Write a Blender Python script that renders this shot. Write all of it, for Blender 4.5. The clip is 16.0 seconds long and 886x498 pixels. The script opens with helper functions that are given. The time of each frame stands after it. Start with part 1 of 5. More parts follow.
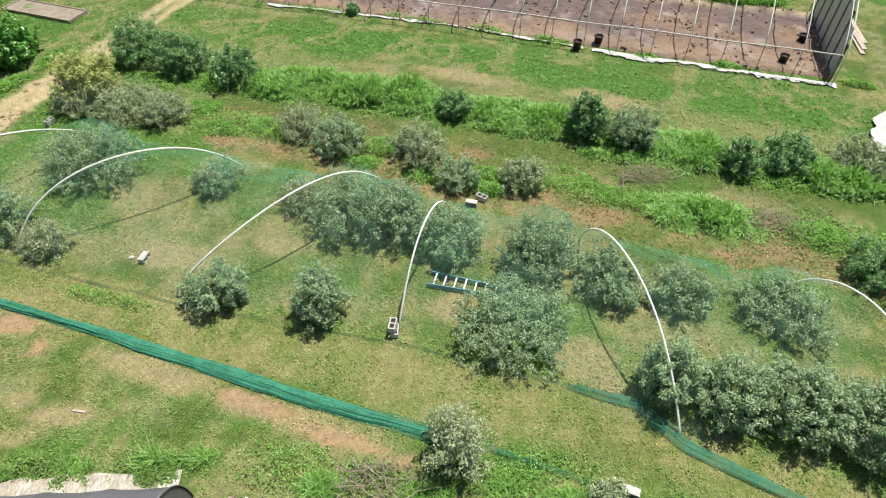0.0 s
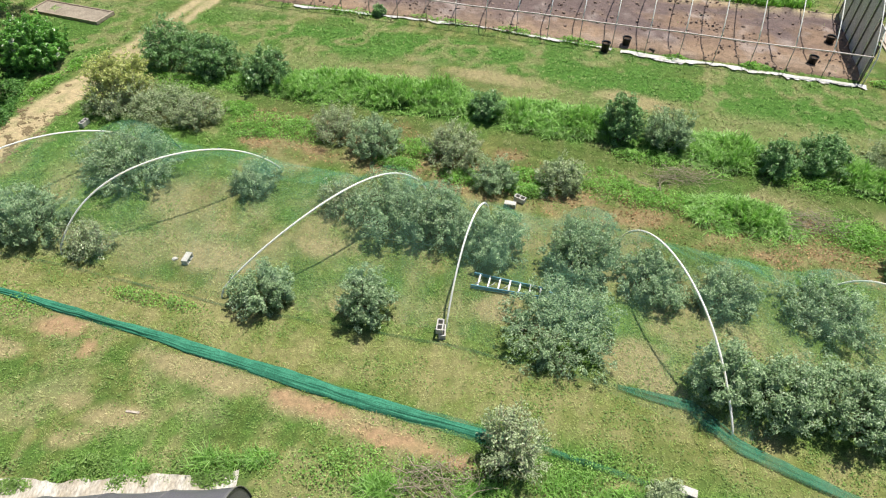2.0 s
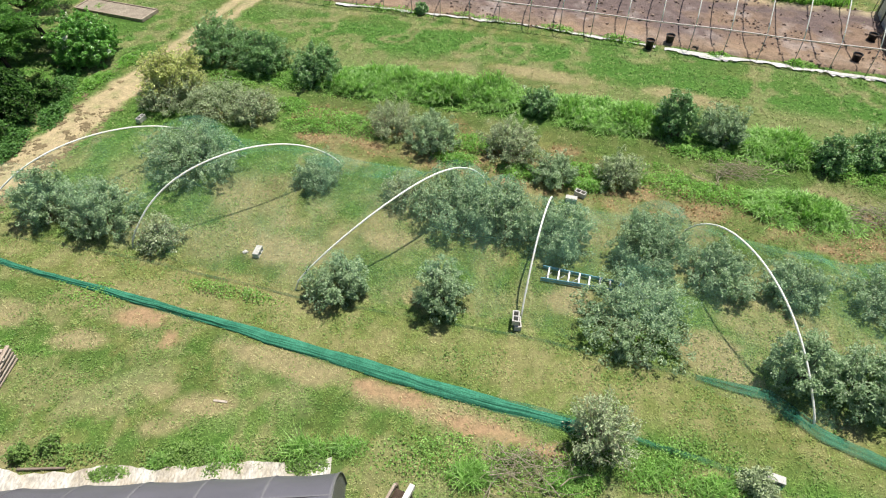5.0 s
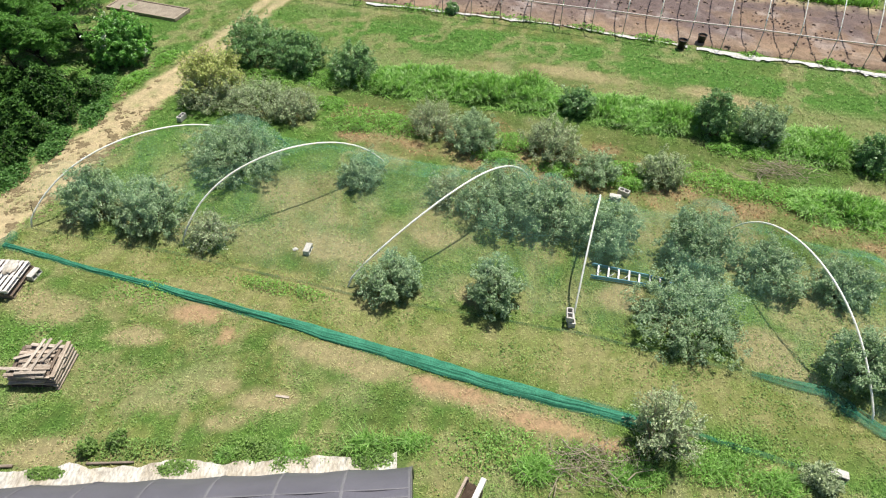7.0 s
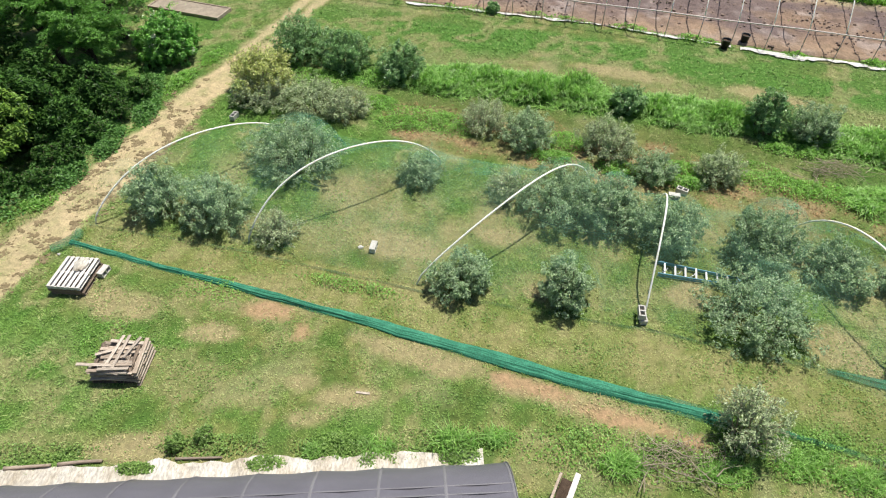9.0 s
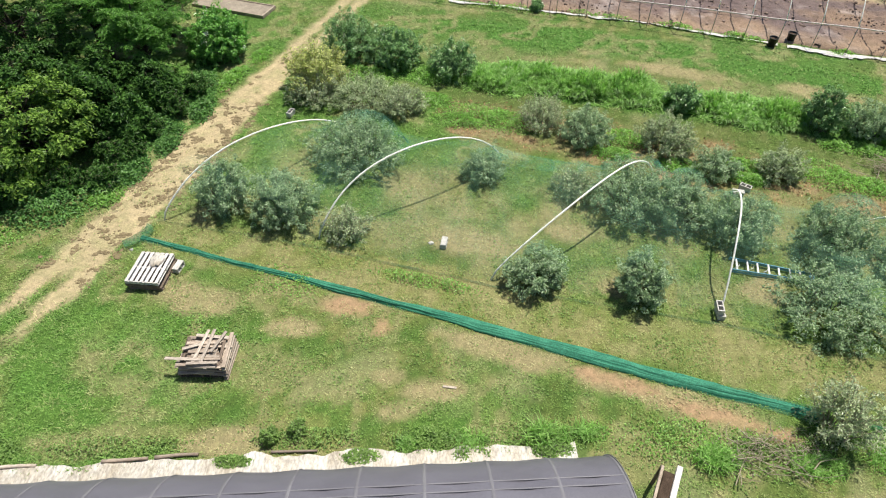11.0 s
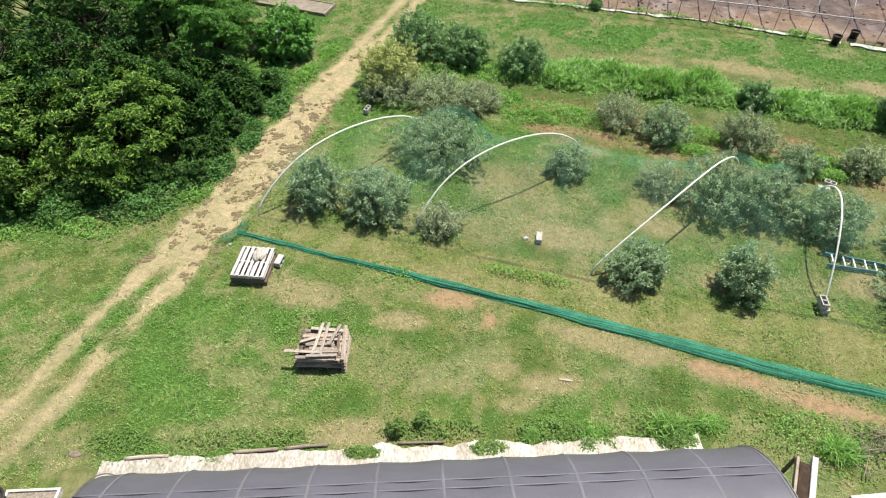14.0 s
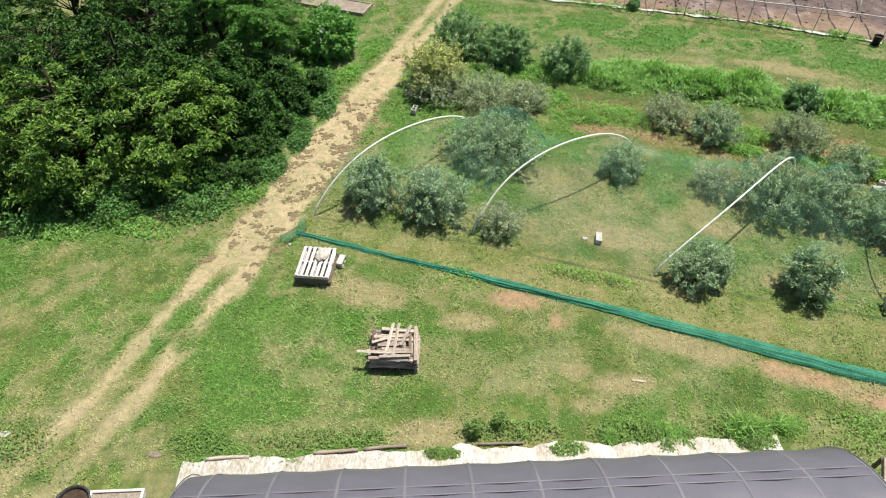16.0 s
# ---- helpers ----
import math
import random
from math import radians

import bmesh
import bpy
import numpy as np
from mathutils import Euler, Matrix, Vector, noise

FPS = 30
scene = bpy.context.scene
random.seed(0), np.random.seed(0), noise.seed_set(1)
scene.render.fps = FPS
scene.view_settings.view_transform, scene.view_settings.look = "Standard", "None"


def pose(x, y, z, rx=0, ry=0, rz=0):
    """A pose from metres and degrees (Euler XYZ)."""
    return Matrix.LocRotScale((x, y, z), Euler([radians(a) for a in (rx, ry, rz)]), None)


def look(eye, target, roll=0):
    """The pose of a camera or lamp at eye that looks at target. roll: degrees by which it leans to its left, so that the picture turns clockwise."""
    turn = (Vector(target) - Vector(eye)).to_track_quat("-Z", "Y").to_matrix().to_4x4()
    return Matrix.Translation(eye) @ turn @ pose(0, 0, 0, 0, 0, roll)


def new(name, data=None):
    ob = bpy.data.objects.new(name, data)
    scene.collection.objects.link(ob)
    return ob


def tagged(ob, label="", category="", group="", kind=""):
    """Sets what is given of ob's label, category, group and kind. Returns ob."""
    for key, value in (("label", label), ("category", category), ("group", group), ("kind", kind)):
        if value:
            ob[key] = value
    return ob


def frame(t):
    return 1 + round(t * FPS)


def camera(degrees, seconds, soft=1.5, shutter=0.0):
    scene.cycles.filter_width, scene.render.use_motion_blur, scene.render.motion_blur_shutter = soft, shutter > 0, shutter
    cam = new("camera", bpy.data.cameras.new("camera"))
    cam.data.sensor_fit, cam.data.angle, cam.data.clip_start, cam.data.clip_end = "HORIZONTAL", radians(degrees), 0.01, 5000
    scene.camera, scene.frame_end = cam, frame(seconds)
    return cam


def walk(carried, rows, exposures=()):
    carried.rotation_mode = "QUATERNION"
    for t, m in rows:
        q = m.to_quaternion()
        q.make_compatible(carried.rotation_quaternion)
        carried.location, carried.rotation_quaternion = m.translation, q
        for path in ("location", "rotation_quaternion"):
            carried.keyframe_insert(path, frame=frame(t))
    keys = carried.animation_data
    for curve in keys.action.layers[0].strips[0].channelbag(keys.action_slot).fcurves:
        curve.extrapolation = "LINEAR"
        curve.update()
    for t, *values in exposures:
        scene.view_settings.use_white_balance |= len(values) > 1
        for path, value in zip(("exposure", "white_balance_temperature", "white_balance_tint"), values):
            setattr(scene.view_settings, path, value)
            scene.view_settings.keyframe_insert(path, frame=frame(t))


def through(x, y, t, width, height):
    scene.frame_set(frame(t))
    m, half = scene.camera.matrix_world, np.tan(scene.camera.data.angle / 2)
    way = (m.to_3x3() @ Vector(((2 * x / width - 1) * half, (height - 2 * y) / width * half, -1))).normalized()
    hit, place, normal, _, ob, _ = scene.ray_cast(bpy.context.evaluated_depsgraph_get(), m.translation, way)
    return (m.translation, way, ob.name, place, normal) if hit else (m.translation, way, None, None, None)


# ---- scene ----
cam = camera(73.0, 16.0, 1.15)
METRES, EYE, TILT, LEAN, TURN = 14.2, 13.55, -46.2, 0.0, 0.0
ROWS = [
    (0.0, 0.0000, 0.0000, 0.0000, 0.000, 0.000, -0.00),
    (0.5, -0.0241, 0.0003, 0.0027, -0.000, 0.023, 0.00),
    (1.0, -0.0475, -0.0005, 0.0041, 0.023, 0.030, -0.02),
    (1.5, -0.0703, -0.0020, 0.0036, 0.015, 0.046, -0.03),
    (2.0, -0.0909, -0.0040, 0.0022, 0.038, 0.038, -0.04),
    (2.5, -0.1145, -0.0064, 0.0002, 0.030, 0.046, -0.06),
    (3.0, -0.1399, -0.0089, -0.0026, 0.030, 0.053, -0.07),
    (3.5, -0.1658, -0.0113, -0.0052, 0.038, 0.038, -0.07),
    (4.0, -0.1906, -0.0142, -0.0081, 0.038, 0.046, -0.06),
    (6.5, -0.3184, -0.0281, -0.0175, 0.030, 0.068, -0.13),
    (7.0, -0.3476, -0.0303, -0.0187, 0.038, 0.076, -0.15),
    (7.5, -0.3791, -0.0326, -0.0199, 0.046, 0.091, -0.17),
    (8.0, -0.4142, -0.0342, -0.0213, 0.053, 0.099, -0.20),
    (8.5, -0.4525, -0.0356, -0.0229, 0.053, 0.099, -0.21),
    (9.0, -0.4920, -0.0367, -0.0244, 0.053, 0.099, -0.24),
    (11.5, -0.6863, -0.0440, -0.0375, 0.053, 0.106, -0.30),
    (12.0, -0.7216, -0.0457, -0.0406, 0.076, 0.099, -0.32),
    (12.5, -0.7583, -0.0471, -0.0435, 0.076, 0.091, -0.33),
    (13.0, -0.7942, -0.0490, -0.0453, 0.076, 0.099, -0.35),
    (13.5, -0.8288, -0.0512, -0.0461, 0.084, 0.099, -0.35),
    (14.0, -0.8628, -0.0528, -0.0468, 0.084, 0.099, -0.37),
    (14.5, -0.8961, -0.0534, -0.0479, 0.099, 0.114, -0.38),
    (15.0, -0.9293, -0.0534, -0.0481, 0.091, 0.106, -0.38),
    (15.5, -0.9629, -0.0527, -0.0474, 0.106, 0.099, -0.39),
    (16.0, -0.9967, -0.0512, -0.0463, 0.091, 0.076, -0.42),
]
walk(cam, [(t, pose(0, 0, EYE, TILT, LEAN, TURN) @ pose(METRES * x, METRES * y, METRES * z, 90 + pitch, roll, yaw)) for t, x, y, z, yaw, pitch, roll in ROWS], [(0.0, 0.46), (16.0, 0.46)])

# ---- world, sun ----
SUN_DIR = Vector((0.26, 0.32, 1.0)).normalized()
world = bpy.data.worlds.new("sky")
scene.world = world
world.use_nodes = True
wn = world.node_tree.nodes
sky = wn.new("ShaderNodeTexSky")
sky.sky_type = "NISHITA"
sky.sun_disc = False
sky.sun_elevation = math.asin(SUN_DIR.z)
sky.sun_rotation = math.atan2(SUN_DIR.x, SUN_DIR.y)
world.node_tree.links.new(sky.outputs[0], wn["Background"].inputs[0])
wn["Background"].inputs[1].default_value = 0.072
sun_data = bpy.data.lights.new("sun", "SUN")
sun_data.energy = 5.0
sun_data.angle = radians(0.53)
sun_data.color = (1.0, 0.95, 0.87)
sun = new("sun", sun_data)
sun.matrix_world = look(SUN_DIR * 60, (0, 0, 0))

# ---- materials ----


def bsdf_of(name, rough=0.8, spec=0.3):
    m = bpy.data.materials.new(name)
    m.use_nodes = True
    b = m.node_tree.nodes["Principled BSDF"]
    b.inputs["Roughness"].default_value = rough
    b.inputs["Specular IOR Level"].default_value = spec
    return m, m.node_tree.nodes, m.node_tree.links, b


def mix_colours(nodes, links, fac, a, b, blend="MIX"):
    n = nodes.new("ShaderNodeMix")
    n.data_type, n.blend_type = "RGBA", blend
    for slot, v in ((0, fac), (6, a), (7, b)):
        if isinstance(v, (int, float)):
            n.inputs[slot].default_value = v
        elif isinstance(v, tuple):
            n.inputs[slot].default_value = (*v, 1) if len(v) == 3 else v
        else:
            links.new(v, n.inputs[slot])
    return n.outputs[2]


def noise_node(nodes, links, scale, detail=4, coords="Object", stretch=(1, 1, 1), rough=0.6):
    tc = nodes.new("ShaderNodeTexCoord")
    mp = nodes.new("ShaderNodeMapping")
    mp.inputs["Scale"].default_value = stretch
    links.new(tc.outputs[coords], mp.inputs[0])
    n = nodes.new("ShaderNodeTexNoise")
    n.inputs["Scale"].default_value, n.inputs["Detail"].default_value = scale, detail
    n.inputs["Roughness"].default_value = rough
    links.new(mp.outputs[0], n.inputs["Vector"])
    return n.outputs["Fac"]


def ramp(nodes, links, value, low, high):
    n = nodes.new("ShaderNodeMapRange")
    n.inputs["From Min"].default_value, n.inputs["From Max"].default_value = low, high
    links.new(value, n.inputs["Value"])
    return n.outputs[0]


def bump(nodes, links, b, height, strength, distance):
    n = nodes.new("ShaderNodeBump")
    n.inputs["Strength"].default_value, n.inputs["Distance"].default_value = strength, distance
    links.new(height, n.inputs["Height"])
    links.new(n.outputs[0], b.inputs["Normal"])


def surface(name, a, b2, scale=6.0, fine=60.0, rough=0.8, spec=0.3, relief=0.004, stretch=(1, 1, 1), metal=0.0, per_object=0.0, coords="Object"):
    """Two colours mixed by a coarse and a fine noise, with relief."""
    m, nodes, links, b = bsdf_of(name, rough, spec)
    n1 = noise_node(nodes, links, scale, 5, coords, stretch)
    n2 = noise_node(nodes, links, fine, 3, coords, stretch)
    col = mix_colours(nodes, links, ramp(nodes, links, n1, 0.3, 0.7), a, b2)
    dark = mix_colours(nodes, links, ramp(nodes, links, n2, 0.35, 0.7), tuple(0.62 * v for v in (1, 1, 1)), (1.15, 1.15, 1.15))
    col = mix_colours(nodes, links, 1.0, col, dark, "MULTIPLY")
    if per_object:
        oi = nodes.new("ShaderNodeObjectInfo")
        tone = mix_colours(nodes, links, oi.outputs["Random"], (1 - per_object,) * 3, (1 + per_object,) * 3)
        col = mix_colours(nodes, links, 1.0, col, tone, "MULTIPLY")
    links.new(col, b.inputs["Base Color"])
    b.inputs["Metallic"].default_value = metal
    if relief:
        bump(nodes, links, b, n2, 0.7, relief)
    return m


def leaf_material(name, dark, light, rough=0.38, through=0.22, spec=0.28):
    m, nodes, links, b = bsdf_of(name, rough, spec)
    geo = nodes.new("ShaderNodeNewGeometry")
    patch = noise_node(nodes, links, 4.5, 3)
    col = mix_colours(nodes, links, geo.outputs["Random Per Island"], dark, light)
    col = mix_colours(nodes, links, 1.0, col, mix_colours(nodes, links, ramp(nodes, links, patch, 0.3, 0.7), (0.72, 0.75, 0.7), (1.3, 1.25, 1.2)), "MULTIPLY")
    links.new(col, b.inputs["Base Color"])
    tr = nodes.new("ShaderNodeBsdfTranslucent")
    links.new(mix_colours(nodes, links, 1.0, col, (1.1, 1.3, 0.7), "MULTIPLY"), tr.inputs[0])
    mx = nodes.new("ShaderNodeMixShader")
    mx.inputs[0].default_value = through
    links.new(b.outputs[0], mx.inputs[1])
    links.new(tr.outputs[0], mx.inputs[2])
    links.new(mx.outputs[0], nodes["Material Output"].inputs[0])
    return m


def tinted_material(name, rough, fine_scale, relief, blade=False):
    """Colour from the mesh's own tint attribute, broken up by noise."""
    m, nodes, links, b = bsdf_of(name, rough, 0.2)
    at = nodes.new("ShaderNodeAttribute")
    at.attribute_name = "tint"
    col = at.outputs["Color"]
    if blade:
        geo = nodes.new("ShaderNodeNewGeometry")
        col = mix_colours(nodes, links, 1.0, col, mix_colours(nodes, links, geo.outputs["Random Per Island"], (0.84, 0.86, 0.84), (1.16, 1.13, 1.12)), "MULTIPLY")
    else:
        n1 = noise_node(nodes, links, fine_scale, 6, rough=0.75)
        n2 = noise_node(nodes, links, fine_scale * 5, 4)
        col = mix_colours(nodes, links, 1.0, col, mix_colours(nodes, links, ramp(nodes, links, n1, 0.3, 0.7), (0.68, 0.7, 0.68), (1.22, 1.2, 1.17)), "MULTIPLY")
        col = mix_colours(nodes, links, 1.0, col, mix_colours(nodes, links, ramp(nodes, links, n2, 0.3, 0.7), (0.82, 0.84, 0.84), (1.18, 1.15, 1.15)), "MULTIPLY")
        bump(nodes, links, b, n1, 1.0, relief)
    links.new(col, b.inputs["Base Color"])
    return m


M_GROUND = tinted_material("grassy_soil", 0.95, 5.0, 0.05)
M_BLADE = tinted_material("grass_blades", 0.6, 5.0, 0.0, blade=True)
M_BLUEBERRY = leaf_material("blueberry_leaf", (0.155, 0.25, 0.13), (0.41, 0.53, 0.325), 0.38, 0.2, 0.4)
M_GREYLEAF = leaf_material("dusty_leaf", (0.19, 0.25, 0.13), (0.47, 0.55, 0.34), 0.36, 0.18, 0.45)
M_DARKLEAF = leaf_material("dark_leaf", (0.08, 0.2, 0.065), (0.33, 0.51, 0.22), 0.32, 0.2, 0.5)
M_YELLOWLEAF = leaf_material("yellowing_leaf", (0.33, 0.39, 0.13), (0.64, 0.64, 0.3), 0.4, 0.3)
# near-black: the grove's shade is put into this leaf colour
M_SHADEDLEAF = leaf_material("shade_darkened_tree_leaf", (0.012, 0.045, 0.008), (0.09, 0.2, 0.04), 0.45, 0.14, 0.15)
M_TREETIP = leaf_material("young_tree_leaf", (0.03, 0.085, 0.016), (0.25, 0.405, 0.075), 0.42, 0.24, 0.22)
M_FERNLEAF = leaf_material("feathery_leaf", (0.06, 0.16, 0.03), (0.17, 0.36, 0.075), 0.45, 0.3, 0.2)
M_GLOSSLEAF = leaf_material("glossy_leaf", (0.09, 0.24, 0.05), (0.28, 0.54, 0.14), 0.3, 0.3, 0.45)
# weed green darkened to carry the shade at the grove's edge
M_UNDER = leaf_material("shade_darkened_leaf", (0.06, 0.15, 0.04), (0.18, 0.36, 0.1), 0.45, 0.28, 0.25)
M_WEED = leaf_material("weed_leaf", (0.15, 0.31, 0.055), (0.39, 0.6, 0.21), 0.4, 0.48, 0.3)
M_DRYLEAF = leaf_material("dry_litter", (0.22, 0.135, 0.065), (0.5, 0.35, 0.19), 0.9, 0.05)
M_CLOVER = leaf_material("clover_leaf", (0.13, 0.225, 0.055), (0.25, 0.38, 0.12), 0.45, 0.3, 0.25)
M_CORD = surface("dark_green_cord", (0.03, 0.07, 0.05), (0.06, 0.11, 0.08), 5, 60, 0.8, 0.2, 0.001)
M_PETAL = leaf_material("white_petal", (0.7, 0.7, 0.62), (0.8, 0.8, 0.75), 0.7, 0.2)
M_TWIG = surface("dry_twig", (0.27, 0.225, 0.155), (0.46, 0.4, 0.3), 6, 40, 0.9, 0.1, 0.001)
M_BARK = surface("bark", (0.12, 0.09, 0.06), (0.22, 0.18, 0.13), 9, 70, 0.95, 0.1, 0.01, (1, 1, 0.2))
M_TREEBARK = surface("dark_tree_bark", (0.05, 0.04, 0.03), (0.1, 0.085, 0.065), 9, 70, 0.95, 0.1, 0.01, (1, 1, 0.2))
M_PVC = surface("white_pvc", (0.93, 0.91, 0.84), (0.88, 0.86, 0.77), 2, 50, 0.45, 0.4, 0.0005)
pipe_shader = M_PVC.node_tree.nodes["Principled BSDF"]
pipe_shader.inputs["Subsurface Weight"].default_value = 0.7
pipe_shader.inputs["Subsurface Radius"].default_value = (0.06, 0.058, 0.05)
pipe_shader.inputs["Subsurface Scale"].default_value = 1.0
M_CONCRETE = surface("block_concrete", (0.5, 0.48, 0.44), (0.62, 0.6, 0.55), 7, 90, 0.95, 0.1, 0.004)
M_WOODGREY = surface("weathered_wood", (0.27, 0.21, 0.16), (0.48, 0.4, 0.32), 4, 60, 0.85, 0.2, 0.003, (0.15, 1, 1), per_object=0.35)
M_WOODWHITE = surface("bleached_wood", (0.62, 0.58, 0.53), (0.74, 0.71, 0.66), 4, 60, 0.8, 0.2, 0.003, (0.15, 1, 1), per_object=0.12)
M_WOODPALE = surface("dry_pallet_wood", (0.36, 0.3, 0.24), (0.54, 0.47, 0.39), 4, 60, 0.85, 0.2, 0.003, (0.15, 1, 1), per_object=0.25)
M_WOODDARK = surface("old_dark_wood", (0.13, 0.1, 0.08), (0.26, 0.2, 0.15), 4, 60, 0.9, 0.2, 0.003, (0.15, 1, 1), per_object=0.25)
M_BLUE = surface("blue_fibreglass", (0.1, 0.3, 0.42), (0.14, 0.36, 0.48), 5, 40, 0.45, 0.4, 0.001)
M_ALU = surface("dull_aluminium", (0.6, 0.61, 0.62), (0.72, 0.72, 0.72), 6, 60, 0.4, 0.5, 0.0005, metal=0.6)
M_SHADECLOTH = surface("dark_shade_cloth", (0.115, 0.111, 0.132), (0.15, 0.145, 0.172), 1.2, 220, 0.45, 0.5, 0.003, (0.4, 1, 1))
# paler than the cloth: glare on its creases, painted as colour
M_CLOTHGLARE = surface("cloth_crease_glare", (0.15, 0.145, 0.16), (0.215, 0.21, 0.225), 1.2, 80, 0.5, 0.4, 0.002)
M_WHITEPLASTIC = surface("dirty_white_plastic", (0.6, 0.575, 0.52), (0.36, 0.3, 0.21), 1.7, 14, 0.5, 0.4, 0.02, (1.4, 0.6, 1))
M_BLACKPLASTIC = surface("black_pot_plastic", (0.018, 0.017, 0.017), (0.035, 0.033, 0.032), 8, 60, 0.5, 0.4, 0.001)
M_SOIL = tinted_material("brown_bed_soil", 0.97, 3.0, 0.08)
M_WHITESHEET = surface("white_film", (0.68, 0.67, 0.63), (0.5, 0.48, 0.42), 1.6, 16, 0.45, 0.4, 0.02)
M_CLAY = surface("dry_clay_soil", (0.2, 0.16, 0.12), (0.31, 0.26, 0.2), 2, 20, 0.97, 0.1, 0.03)
M_BEDSOIL = surface("dug_bed_soil", (0.24, 0.2, 0.155), (0.38, 0.33, 0.26), 2.5, 20, 0.97, 0.1, 0.03)
M_CLOD = surface("bed_clods", (0.19, 0.14, 0.115), (0.33, 0.25, 0.2), 1.5, 30, 0.97, 0.1, 0.02)
M_POTSOIL = surface("dark_pot_soil", (0.05, 0.035, 0.025), (0.1, 0.07, 0.05), 9, 60, 0.97, 0.1, 0.02)
M_MUD = surface("dried_mud", (0.185, 0.145, 0.08), (0.27, 0.215, 0.125), 5, 40, 0.97, 0.1, 0.02)
M_GALV = surface("galvanised_steel", (0.3, 0.29, 0.28), (0.42, 0.41, 0.4), 8, 60, 0.5, 0.5, 0.001, metal=0.7)
M_PINKRAIL = surface("faded_hip_board", (0.66, 0.56, 0.52), (0.75, 0.68, 0.63), 2, 40, 0.8, 0.2, 0.002)


def net_material(name, low, high, dark, light, streak=0.0):
    """Fine mesh that lets most light through, closer where it lies in folds; streak: how much closer along narrow creases."""
    m, nodes, links, b = bsdf_of(name, 0.7, 0.2)
    folds = noise_node(nodes, links, 0.8, 5, stretch=(1, 0.5, 0.7))
    weave = noise_node(nodes, links, 14, 3)
    links.new(mix_colours(nodes, links, weave, dark, light), b.inputs["Base Color"])
    tr = nodes.new("ShaderNodeBsdfTransparent")
    cover = nodes.new("ShaderNodeMapRange")
    cover.inputs["From Min"].default_value, cover.inputs["From Max"].default_value = 0.35, 0.75
    cover.inputs["To Min"].default_value, cover.inputs["To Max"].default_value = low, high
    links.new(folds, cover.inputs["Value"])
    amount = cover.outputs[0]
    if streak:
        crease = noise_node(nodes, links, 1.1, 2, stretch=(1.0, 0.28, 0.5))
        away = nodes.new("ShaderNodeMath")
        away.operation = "SUBTRACT"
        links.new(crease, away.inputs[0])
        away.inputs[1].default_value = 0.5
        size = nodes.new("ShaderNodeMath")
        size.operation = "ABSOLUTE"
        links.new(away.outputs[0], size.inputs[0])
        line = ramp(nodes, links, size.outputs[0], 0.035, 0.0)
        scaled = nodes.new("ShaderNodeMath")
        scaled.operation = "MULTIPLY_ADD"
        links.new(line, scaled.inputs[0])
        scaled.inputs[1].default_value = streak
        links.new(amount, scaled.inputs[2])
        amount = scaled.outputs[0]
    mx = nodes.new("ShaderNodeMixShader")
    links.new(amount, mx.inputs[0])
    links.new(tr.outputs[0], mx.inputs[1])
    links.new(b.outputs[0], mx.inputs[2])
    links.new(mx.outputs[0], nodes["Material Output"].inputs[0])
    return m


M_NET = net_material("green_bird_net", 0.02, 0.11, (0.12, 0.31, 0.185), (0.24, 0.46, 0.3), 0.04)
M_NETDOUBLE = net_material("doubled_bird_net", 0.01, 0.16, (0.06, 0.26, 0.16), (0.14, 0.4, 0.27), 0.06)
M_NETLOOSE = net_material("loose_folded_net", 0.15, 0.6, (0.02, 0.14, 0.075), (0.05, 0.26, 0.15))
M_NETHEM = net_material("gathered_net", 0.25, 0.75, (0.025, 0.16, 0.095), (0.06, 0.27, 0.165))
M_NETTHIN = net_material("dark_net_edge", 0.08, 0.4, (0.015, 0.08, 0.045), (0.03, 0.14, 0.08))
M_NETROLL = surface("bunched_green_net", (0.03, 0.17, 0.1), (0.06, 0.265, 0.16), 3, 25, 0.75, 0.2, 0.006)

# ---- mesh helpers ----


def mesh_from(name, verts, faces, material, smooth=False, tint=None):
    """A mesh from arrays: verts (n, 3) and faces (m, 3 or 4)."""
    verts, faces = np.asarray(verts, dtype=np.float32), np.asarray(faces, dtype=np.int32)
    me = bpy.data.meshes.new(name)
    k = faces.shape[1]
    me.vertices.add(len(verts))
    me.vertices.foreach_set("co", verts.ravel())
    me.loops.add(faces.size)
    me.loops.foreach_set("vertex_index", faces.ravel())
    me.polygons.add(len(faces))
    me.polygons.foreach_set("loop_start", np.arange(len(faces), dtype=np.int32) * k)
    me.polygons.foreach_set("loop_total", np.full(len(faces), k, dtype=np.int32))
    me.polygons.foreach_set("use_smooth", np.full(len(faces), smooth))
    if tint is not None:
        at = me.attributes.new("tint", "FLOAT_COLOR", "POINT")
        at.data.foreach_set("color", np.c_[tint, np.ones(len(tint))].astype(np.float32).ravel())
    me.update(calc_edges=True)
    me.materials.append(material)
    return me


def mesh_of(name, bm, material, smooth=False):
    me = bpy.data.meshes.new(name)
    bmesh.ops.recalc_face_normals(bm, faces=bm.faces)
    for f in bm.faces:
        f.smooth = smooth
    bm.to_mesh(me)
    bm.free()
    me.materials.append(material)
    return me


def part(name, me, parent, label="", m=None):
    ob = new(name, me)
    ob.parent = parent
    if m is not None:
        ob.matrix_basis = m
    return tagged(ob, label)


def thing(name, label, category, group="", kind="", m=None, me=None):
    ob = new(name, me)
    if m is not None:
        ob.matrix_basis = m
    return tagged(ob, label, category, group, kind)


